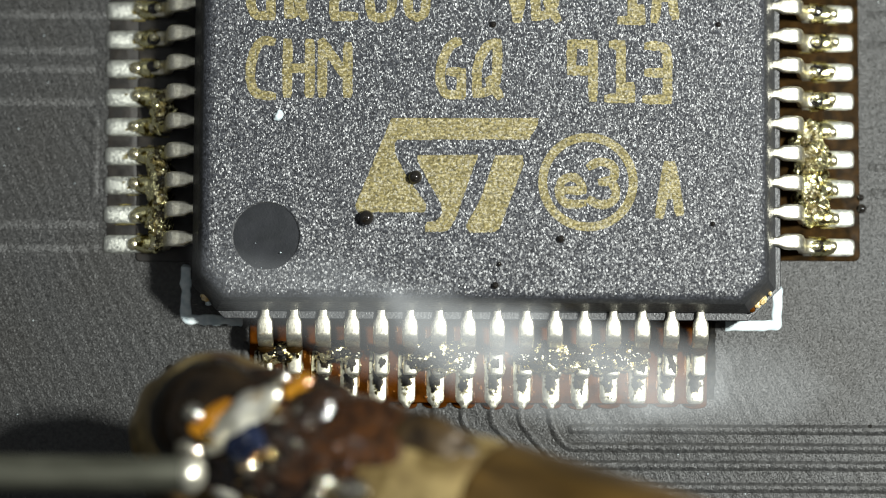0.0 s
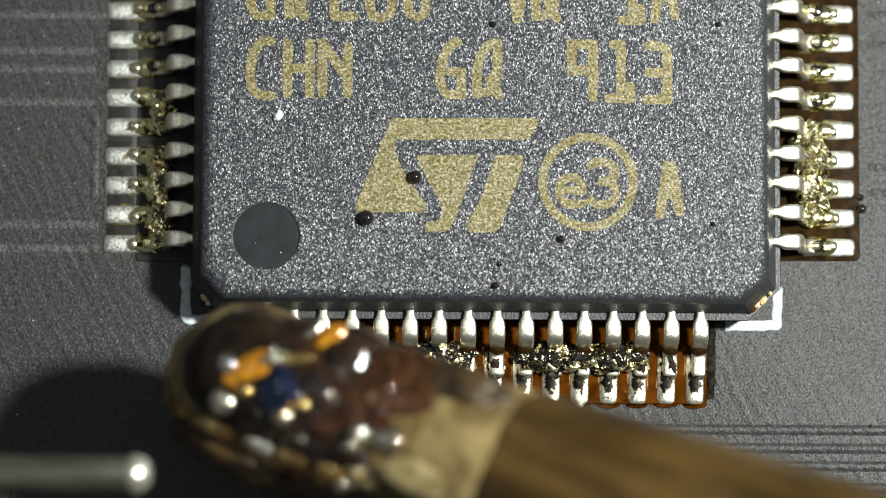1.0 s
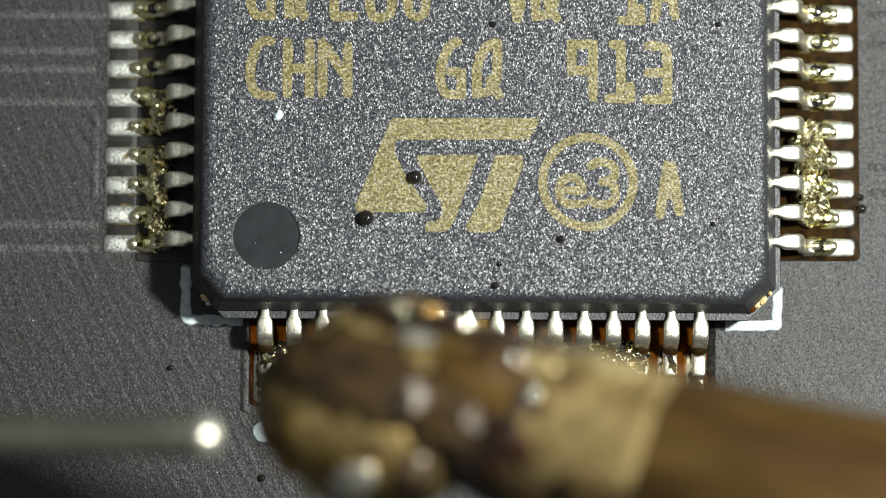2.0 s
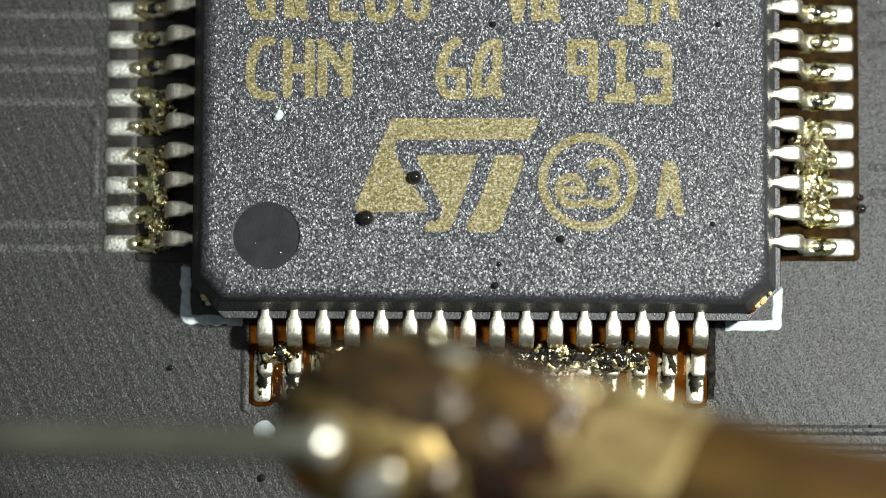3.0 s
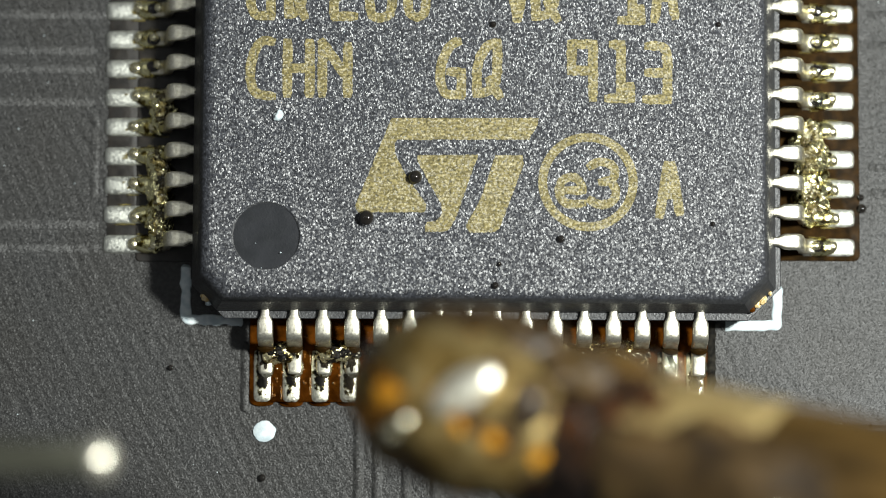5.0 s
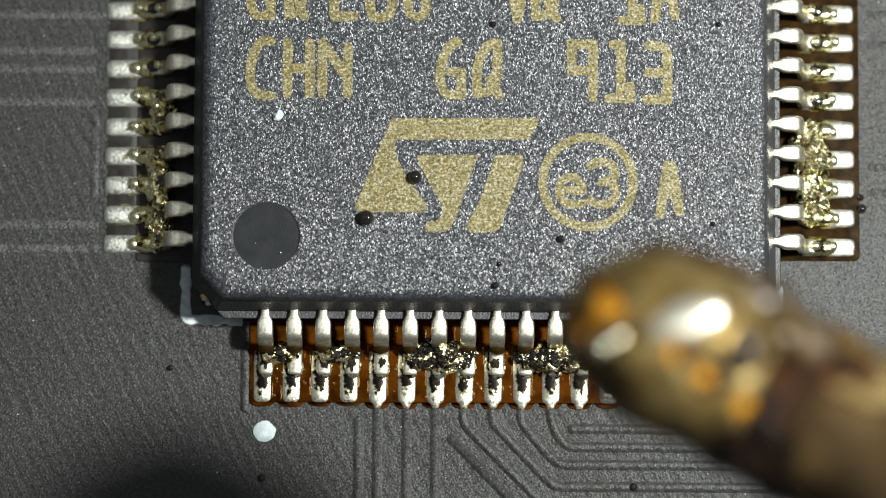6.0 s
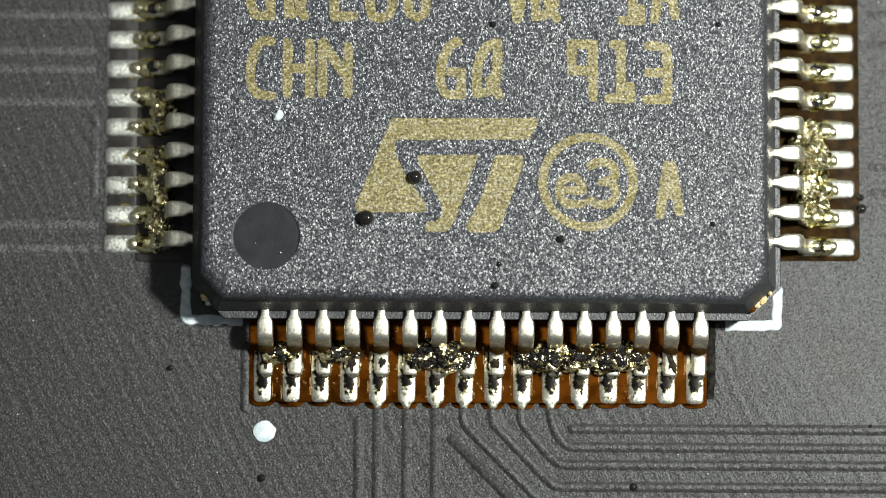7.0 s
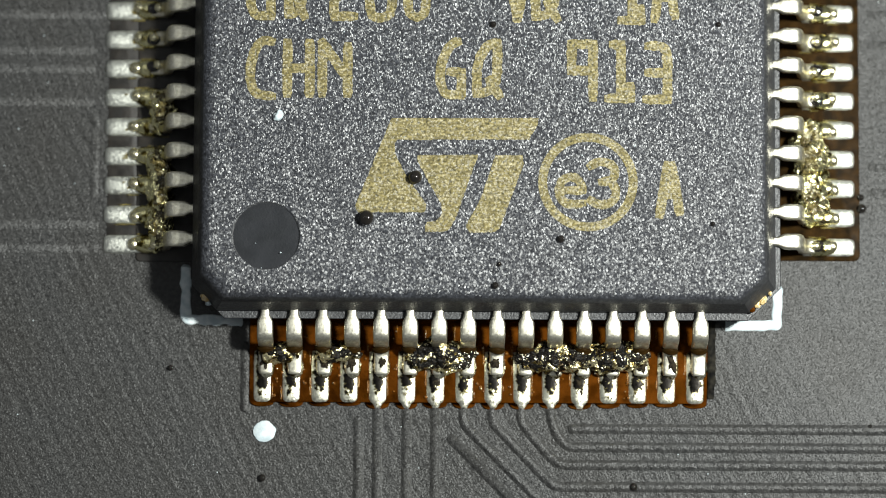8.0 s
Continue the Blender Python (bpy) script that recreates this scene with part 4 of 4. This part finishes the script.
for k, (name, x, y, z, rx, ry, rz, turn, mt, lab) in enumerate((
        ("scorched_flux", 0.62, 0.04, 1.27, 0.40, 0.23, 0.09, 40, ORANGE, "scorched orange flux"),
        ("scorched_flux", 0.36, -0.12, 1.25, 0.20, 0.30, 0.09, 0, ORANGE, "scorched orange flux"),
        ("tinned_patch", 1.14, 0.34, 1.22, 0.44, 0.10, 0.10, 22, AMBER, "pale golden rim"),
        ("dark_glaze", 1.20, -0.14, 1.19, 0.40, 0.40, 0.16, 10, INKGLASS, "blue black glazed flux"),
        ("solder_skin", 1.60, 0.12, 1.16, 0.09, 0.26, 0.12, 10, MIRROR, "silvery solder skin"),
        ("scorched_flux", 1.52, 0.88, 0.86, 0.20, 0.40, 0.16, -28, ORANGE, "scorched orange flux"),
        ("solder_skin", 1.18, 0.86, 0.84, 0.12, 0.30, 0.12, -25, MIRROR, "silvery solder skin"),
        # three droplets added where highlights sit on the dome
        ("solder_droplet", 0.22, -0.06, 1.26, 0.20, 0.20, 0.18, 0, MIRROR, "silvery solder droplet"),
        ("solder_droplet", 0.62, -0.37, 1.18, 0.20, 0.13, 0.14, 20, AMBER, "golden solder droplet"),
        ("solder_droplet", 0.88, 0.22, 1.28, 0.20, 0.11, 0.11, 22, MIRROR, "silvery solder droplet"),
        ("burnt_flux", 2.02, 0.48, 1.02, 0.42, 0.62, 0.22, 0, CHAR, "black charred flux"),
        ("burnt_flux", 1.95, -0.20, 1.12, 0.36, 0.40, 0.14, 0, CHAR, "black charred flux"),
        ("burnt_flux", 3.0, 0.32, 1.16, 0.85, 0.46, 0.13, 8, REDFLUX, "dark red burnt flux"),
        ("burnt_flux", 2.95, 0.80, 0.84, 1.0, 0.42, 0.30, 5, REDFLUX, "dark red burnt flux"),
        ("burnt_flux", 2.0, 0.92, 0.66, 0.45, 0.40, 0.34, 0, CHAR, "black charred flux"),
        ("scorched_flux", 2.15, -0.46, 1.10, 0.40, 0.16, 0.12, 15, REDFLUX, "dark red burnt flux"),
        ("solder_skin", 2.95, -0.34, 1.10, 0.42, 0.14, 0.10, 24, MIRROR, "silvery solder skin"),
        ("solder_droplet", 2.72, -0.33, 1.18, 0.18, 0.18, 0.17, 0, MIRROR, "silvery solder droplet"),
        ("solder_droplet", 3.24, -0.30, 1.19, 0.34, 0.20, 0.19, 12, MIRROR, "silvery solder droplet"),
        ("solder_droplet", 3.38, -0.22, 1.20, 0.13, 0.13, 0.12, 0, AMBER, "golden solder droplet"),
        ("solder_droplet", 1.48, -0.34, 1.20, 0.13, 0.12, 0.11, 0, AMBER, "golden solder droplet"),
        ("solder_droplet", 1.70, -0.24, 1.20, 0.11, 0.11, 0.11, 0, AMBER, "golden solder droplet"),
        ("tinned_patch", 3.66, -0.34, 1.06, 0.40, 0.15, 0.14, 12, MIRROR, "pale patch on the tinned end"),
        # collar shading painted in: pale patch on the lower side, dark one above
        ("tinned_patch", 3.95, -0.62, 0.98, 0.85, 0.36, 0.26, 4, CREAM, "pale patch on the tinned end"),
        ("scale_and_shade", 4.0, 0.80, 0.92, 0.85, 0.46, 0.28, 4, SCALE_SHADE, "dark brown scale with shade painted in"),
        ("tinned_patch", 0.45, -1.02, 0.12, 1.15, 0.30, 0.36, -6, TINNED, "tan tinned patch"),
        ("solder_skin", 0.15, -0.98, 0.52, 0.50, 0.20, 0.18, 6, AMBER, "golden solder skin"),
        ("solder_skin", 0.95, -1.00, 0.58, 0.42, 0.17, 0.18, -10, FRESH, "silvery solder skin"),
        ("solder_skin", 1.65, -1.00, 0.60, 0.42, 0.22, 0.20, 8, AMBER, "golden solder skin"),
        # two droplets added for the highlights on the lower side
        ("solder_droplet", 0.30, -0.62, 1.06, 0.25, 0.27, 0.22, 0, MIRROR, "silvery solder droplet"),
        ("solder_droplet", 1.38, -0.54, 1.08, 0.20, 0.20, 0.19, 0, MIRROR, "silvery solder droplet"),
        ("solder_skin", 2.35, -1.00, 0.66, 0.44, 0.22, 0.20, -12, AMBER, "golden solder skin"),
        ("solder_skin", 1.25, -1.14, 0.34, 0.60, 0.16, 0.20, 4, AMBER, "golden solder skin"),
        ("tinned_patch", 2.95, -0.92, 0.72, 0.40, 0.22, 0.24, 0, CREAM, "pale patch on the tinned end"),
        ("tinned_patch", 2.25, -1.17, 0.22, 0.80, 0.22, 0.50, 3, SHANK, "brown oxidised patch"),
        # char and scale on the lower side, dark also for the shade there
        ("burnt_flux", 1.6, -1.05, 0.10, 0.6, 0.28, 0.34, -6, CHAR, "black charred flux"),
        ("scale_and_shade", 0.35, -1.30, -0.30, 1.35, 0.34, 0.75, -5, SCALE_SHADE, "dark brown scale with shade painted in"),
        ("scale_and_shade", 1.7, -1.10, -0.36, 0.85, 0.34, 0.6, -4, SCALE_SHADE, "dark brown scale with shade painted in"))):
    bm = lump(rx, ry, rz, 0.16, 0.3, k + 11, 4)
    bm.transform(Matrix.Translation((x, y, z)) @ Matrix.Rotation(radians(turn), 4, "Z"))
    part(name, bm, mt, tin_end, lab)
for name, k, rough, size, seed, mt, lab in (("burnt_flux", 0.97, 0.10, 0.8, 15, REDFLUX, "dark red burnt flux"), ("scorched_flux", 0.962, 0.12, 0.7, 29, ORANGE, "scorched orange flux")):
    bm = lump(1.85 * k, 1.30 * k, 1.36 * k, rough, size, seed, 5)
    bm.transform(Matrix.Translation((0.28, -0.2, -0.60)))
    part(name, bm, mt, blob, lab)
# dull patch added to hide a stray highlight on the blob
bm = lump(0.42, 0.46, 0.46, 0.12, 0.3, 22, 4)
bm.transform(Matrix.Translation((1.42, -0.68, -1.18)))
part("tinned_patch", bm, SCALE_SHADE, blob, "dull brown patch that hides a highlight")
# pale ridge painted in for the blob's long highlight, two dots for glints
along, out = Vector((0.62, -0.60, 0.42)).normalized(), Vector((0.08, -0.34, -0.65)).normalized()
across = out.cross(along).normalized()
for name, at, rx, ry, seed, mt, lab in (("highlight_ridge", (0.65, -0.85, -1.70), 0.56, 0.28, 17, FRESH, "pale ridge for the long highlight on the blob"),
                                        ("solder_droplet", (-0.32, 0.04, -1.84), 0.17, 0.15, 18, GLINT, "golden solder droplet"),
                                        ("solder_droplet", (-0.12, -0.20, -1.90), 0.13, 0.13, 20, GLINT, "golden solder droplet")):
    bm = lump(rx, ry, 0.14, 0.03, 0.3, seed, 4)
    turn = Matrix((along, across, along.cross(across))).transposed().to_4x4()
    bm.transform(Matrix.Translation(at) @ turn)
    part(name, bm, mt, blob, lab)
# a run of fresh solder that flows off the top of the bit
bm = lump(0.78, 0.30, 0.20, 0.22, 0.4, 41, 4)
bm.transform(Matrix.Rotation(radians(56), 4, "Z"))
fresh_run = part("solder_run", bm, FRESH, iron, "fresh bright run of solder")
# dark shells under bit and shank, with the underside's shade in their colour
bm = lump(4.6, 1.2, 1.15, 0.10, 0.8, 9, 5)
bm.transform(Matrix.Translation((5.6, 0.0, -0.42)))
part("scale_and_shade", bm, SCALE_SHADE, iron, "dark brown scale with shade painted in")
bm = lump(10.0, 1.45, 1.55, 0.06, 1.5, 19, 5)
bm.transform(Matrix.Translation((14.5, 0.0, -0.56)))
part("scale_and_shade", bm, FLUX_SHADE, iron, "shank underside with its shade painted dark")
rng = random.Random(5)
for k in range(34):
    x, a = rng.uniform(0.2, 3.2), rng.uniform(-62, 25)
    r = rng.uniform(0.03, 0.075)
    rad = 1.24 + 0.03 * x
    bm = lump(r, r, r, 0.05, r, k, 2)
    bm.transform(Matrix.Translation((x, rad * math.sin(radians(a)), rad * math.cos(radians(a)))))
    part("flux_bubble", bm, (MIRROR, REDFLUX, CHAR)[k % 3], tin_end)
for k, (x, a) in enumerate(((2.75, -25), (2.6, -60), (3.1, -79), (4.2, 150), (5.6, 190))):
    bm = lump(0.15, 0.15, 0.15, 0.1, 0.1, k, 3)
    rad = 1.27 + 0.035 * x
    bm.transform(Matrix.Translation((x, rad * math.sin(radians(a)), rad * math.cos(radians(a)))))
    part("solder_droplet", bm, MIRROR, tin_end)

# ---- solder wire ----
wire = tagged(new("solder_wire"), "thin grey solder wire fed towards the iron", "solder wire")
bm = lathe([(-22, 0.28), (-10, 0.28), (-5, 0.28), (-2, 0.28), (-0.6, 0.28), (-0.2, 0.275), (-0.06, 0.25), (0.0, 0.18)], 24, 0.03, 1.5, 9)
for v in bm.verts:
    v.co.z += 0.004 * v.co.x ** 2 * 0.3
    v.co.y += 0.0016 * v.co.x ** 2
part("strand", bm, WIRE, wire)
bm = lump(0.26, 0.31, 0.31, 0.08, 0.3, 71, 4)
bm.transform(Matrix.Translation((-0.08, 0.0, 0.0)))
part("molten_end", bm, FRESH, wire, "bright molten end of the wire")


# ---- flux smoke ----
def make_smoke():
    m, nt, p = nodes_of("flux_smoke")
    out = nt.nodes["Material Output"]
    nt.nodes.remove(p)
    tc = nt.nodes.new("ShaderNodeTexCoord")
    g = nt.nodes.new("ShaderNodeTexGradient")
    g.gradient_type = "SPHERICAL"
    mp = nt.nodes.new("ShaderNodeMapping")
    mp.inputs["Scale"].default_value = (1000 / 6.0, 1000 / 1.5, 1000 / 1.8)
    nt.links.new(tc.outputs["Object"], mp.inputs["Vector"])
    nt.links.new(mp.outputs[0], g.inputs["Vector"])
    n = grain(nt, coords(nt, (0.35, 1, 1)), 1.4, 2.0)
    mul = nt.nodes.new("ShaderNodeMath")
    mul.operation = "MULTIPLY"
    nt.links.new(g.outputs["Fac"], mul.inputs[0])
    nt.links.new(ramp(nt, n, [(0.25, 0.035), (0.8, 0.14)]), mul.inputs[1])
    d = nt.nodes.new("ShaderNodeBsdfDiffuse")
    d.inputs[0].default_value = (0.8, 0.83, 0.86, 1)
    t = nt.nodes.new("ShaderNodeBsdfTransparent")
    mx = nt.nodes.new("ShaderNodeMixShader")
    nt.links.new(mul.outputs[0], mx.inputs[0])
    nt.links.new(t.outputs[0], mx.inputs[1])
    nt.links.new(d.outputs[0], mx.inputs[2])
    nt.links.new(mx.outputs[0], out.inputs[0])
    return m


SMOKE = make_smoke()


def wisp(seed):
    """A thin drifting streak of smoke in soft rounded billows."""
    ob = tagged(new("smoke_wisp"), "thin pale wisp of flux smoke drifting over the board", "smoke", "smoke wisps")
    r = random.Random(seed)
    for x, l in ((-2.2, 2.6), (0.6, 2.8), (2.8, 2.2)):
        bm = lump(l, r.uniform(0.7, 0.95), r.uniform(0.5, 0.8), 0.35, 1.1, seed + x, 4)
        for v in bm.verts:
            v.co.y += 0.05 * v.co.x ** 2
        bm.transform(Matrix.Translation((x, r.uniform(-0.2, 0.2), r.uniform(-0.3, 0.3))))
        part("billow", bm, SMOKE, ob)
    return ob


wisps = [wisp(3), wisp(8), wisp(14), wisp(21)]


def motions():
    # seconds, tip centre in mm, roll, rise and heading in degrees
    walk(iron, [(t, mmpose(x, y, z, r, -e, h)) for t, x, y, z, r, e, h in (
        (0.0, -4.41, -7.26, 4.1, 0, 20, -22),
        (0.3, -4.32, -7.14, 4.1, 0, 20, -22),
        (0.5, -4.10, -6.89, 4.1, 0, 20, -22),
        (0.7, -3.90, -6.85, 4.1, 0, 20, -22),
        (1.0, -3.88, -6.46, 4.1, 0, 20, -22),
        (1.2, -3.79, -6.41, 4.1, 0, 20, -22),
        (1.3, -3.73, -6.32, 4.1, 0, 20, -22),
        (1.4, -3.62, -6.51, 4.4, -6, 20, -22),
        (1.5, -3.33, -7.14, 5.2, -20, 20, -21),
        (1.6, -2.03, -8.26, 7.0, -50, 20, -18),
        (1.7, -1.93, -6.91, 8.0, -72, 20, -18),
        (2.2, -1.66, -7.16, 9.0, -95, 20, -18),
        (2.8, -1.35, -7.22, 10.0, -110, 20, -19),
        (3.0, -1.43, -7.67, 10.0, -110, 20, -19),
        (3.2, -1.51, -7.69, 10.0, -110, 20, -19),
        (3.5, -1.43, -8.19, 9.0, -110, 20, -18),
        (3.8, -1.73, -8.56, 9.0, -110, 20, -18),
        (4.0, -1.86, -8.77, 9.0, -110, 20, -18),
        (4.2, -1.90, -9.30, 9.0, -112, 20, -18),
        (4.3, -1.73, -8.70, 9.0, -118, 20, -18),
        (4.4, -1.39, -7.93, 9.5, -130, 20, -18),
        (4.5, -1.26, -7.76, 9.5, -140, 20, -18),
        (4.7, -1.09, -7.46, 9.5, -150, 20, -18),
        (5.2, 0.13, -7.68, 10.0, -154, 20, -18),
        (5.8, 1.72, -7.93, 10.5, -160, 20, -18),
        (5.9, 2.84, -6.76, 11.0, -160, 20, -27),
        (6.0, 2.72, -6.85, 11.0, -160, 20, -30),
        (6.1, 1.76, -6.85, 11.0, -160, 20, -30),
        (6.2, 2.97, -7.41, 13.0, -160, 20, -28),
        (6.3, 7.52, -7.85, 15.0, -160, 20, -27),
        (6.4, 15.11, -8.96, 18.0, -160, 20, -27),
        (6.8, 28.53, -12.06, 22.0, -160, 20, -27),
        (8.0, 31.47, -12.80, 24.0, -160, 20, -27),
    )])
    # the run of fresh solder slides down the bit and round to its underside
    walk(fresh_run, [(t, mmpose(x, y, z, r, 0, 0)) for t, x, y, z, r in (
        (0.0, 0.98, 0.12, 1.22, 8), (0.1, 1.05, 0.05, 1.18, 12), (0.3, 0.9, -0.62, 0.92, 45), (0.5, 0.8, -1.12, 0.35, 80), (0.8, 0.75, -1.22, -0.5, 110), (8.0, 0.75, -1.22, -0.5, 110))])
    walk(wire, [(t, mmpose(x, y, z, 0, e, h)) for t, x, y, z, e, h in (
        (0.0, -4.58, -8.27, 6.0, 0, 0),
        (0.1, -4.79, -8.34, 6.0, 0, 0),
        (0.3, -5.48, -7.99, 6.0, 0, 0),
        (0.4, -5.97, -8.02, 6.0, 0, 0),
        (0.5, -8.19, -8.38, 6.0, 0, 0),
        (0.8, -8.19, -8.47, 6.0, 0, 0),
        (1.0, -5.43, -8.27, 6.0, 0, 0),
        (1.2, -4.81, -8.25, 6.0, 0, 0),
        (1.3, -5.07, -8.23, 6.0, 0, 0),
        (1.4, -8.01, -8.38, 6.0, 0, 0),
        (1.6, -7.72, -8.64, 8.0, 0, 0),
        (1.7, -5.80, -8.00, 9.0, 0, 0),
        (2.2, -3.87, -8.22, 11.0, 0, 0),
        (2.8, -2.24, -8.37, 13.0, 0, 0),
        (3.0, -2.32, -8.45, 13.0, 0, 0),
        (3.2, -2.40, -8.61, 13.0, 0, 0),
        (3.4, -2.77, -8.82, 14.0, 0, 0),
        (3.6, -3.13, -9.10, 15.0, 0, 0),
        (4.0, -2.89, -9.29, 15.0, 0, 0),
        (4.2, -2.00, -8.61, 13.0, 0, 0),
        (4.3, -1.07, -8.12, 13.0, 0, 0),
        (4.4, -2.32, -8.49, 13.0, 0, 0),
        (4.5, -2.32, -8.69, 13.0, 0, 0),
        (4.7, -2.32, -8.45, 13.0, 0, 0),
        (5.2, -9.41, -9.01, 13.0, 0, 0),
        (5.8, -16.64, -9.46, 13.0, 0, 0),
        (8.0, -18.25, -9.46, 13.0, 0, 0),
    )])
    # seconds, middle in mm, heading: each wisp drifts across and away to the side
    drifts = (
        ((0.0, 0.59, -6.55, 8.0, -12), (0.1, 2.41, -6.90, 10.0, -10), (0.3, 12.21, -6.67, 14.0, -5), (8.0, 16.47, -6.43, 16.0, -5)),
        ((0.0, 15.98, -3.40, 12.0, 10), (2.4, 13.50, -3.24, 12.0, 10), (2.8, 6.6, -1.6, 11.0, 25), (3.0, 11.54, -0.48, 14.0, 30), (8.0, 15.89, -0.10, 16.0, 30)),
        ((0.0, 16.46, 2.03, 14.0, -35), (2.9, 13.25, 3.69, 14.0, -35), (3.3, -0.57, -3.15, 12.0, -32), (3.6, 11.41, 2.57, 15.0, -25), (8.0, 15.96, 2.32, 16.0, -25)),
        ((0.0, 17.50, -7.55, 12.0, -5), (4.0, 15.04, -7.48, 12.0, -5), (4.4, 5.72, -6.42, 6.0, -4), (4.5, 7.91, -6.70, 10.0, -2), (4.6, 9.46, -6.64, 11.0, 0), (4.8, 14.03, -6.54, 13.0, 0), (8.0, 16.47, -6.43, 16.0, 0)),
    )
    for ob, rows in zip(wisps, drifts):
        walk(ob, [(t, mmpose(x, y, z, 0, 0, h)) for t, x, y, z, h in rows])


motions()
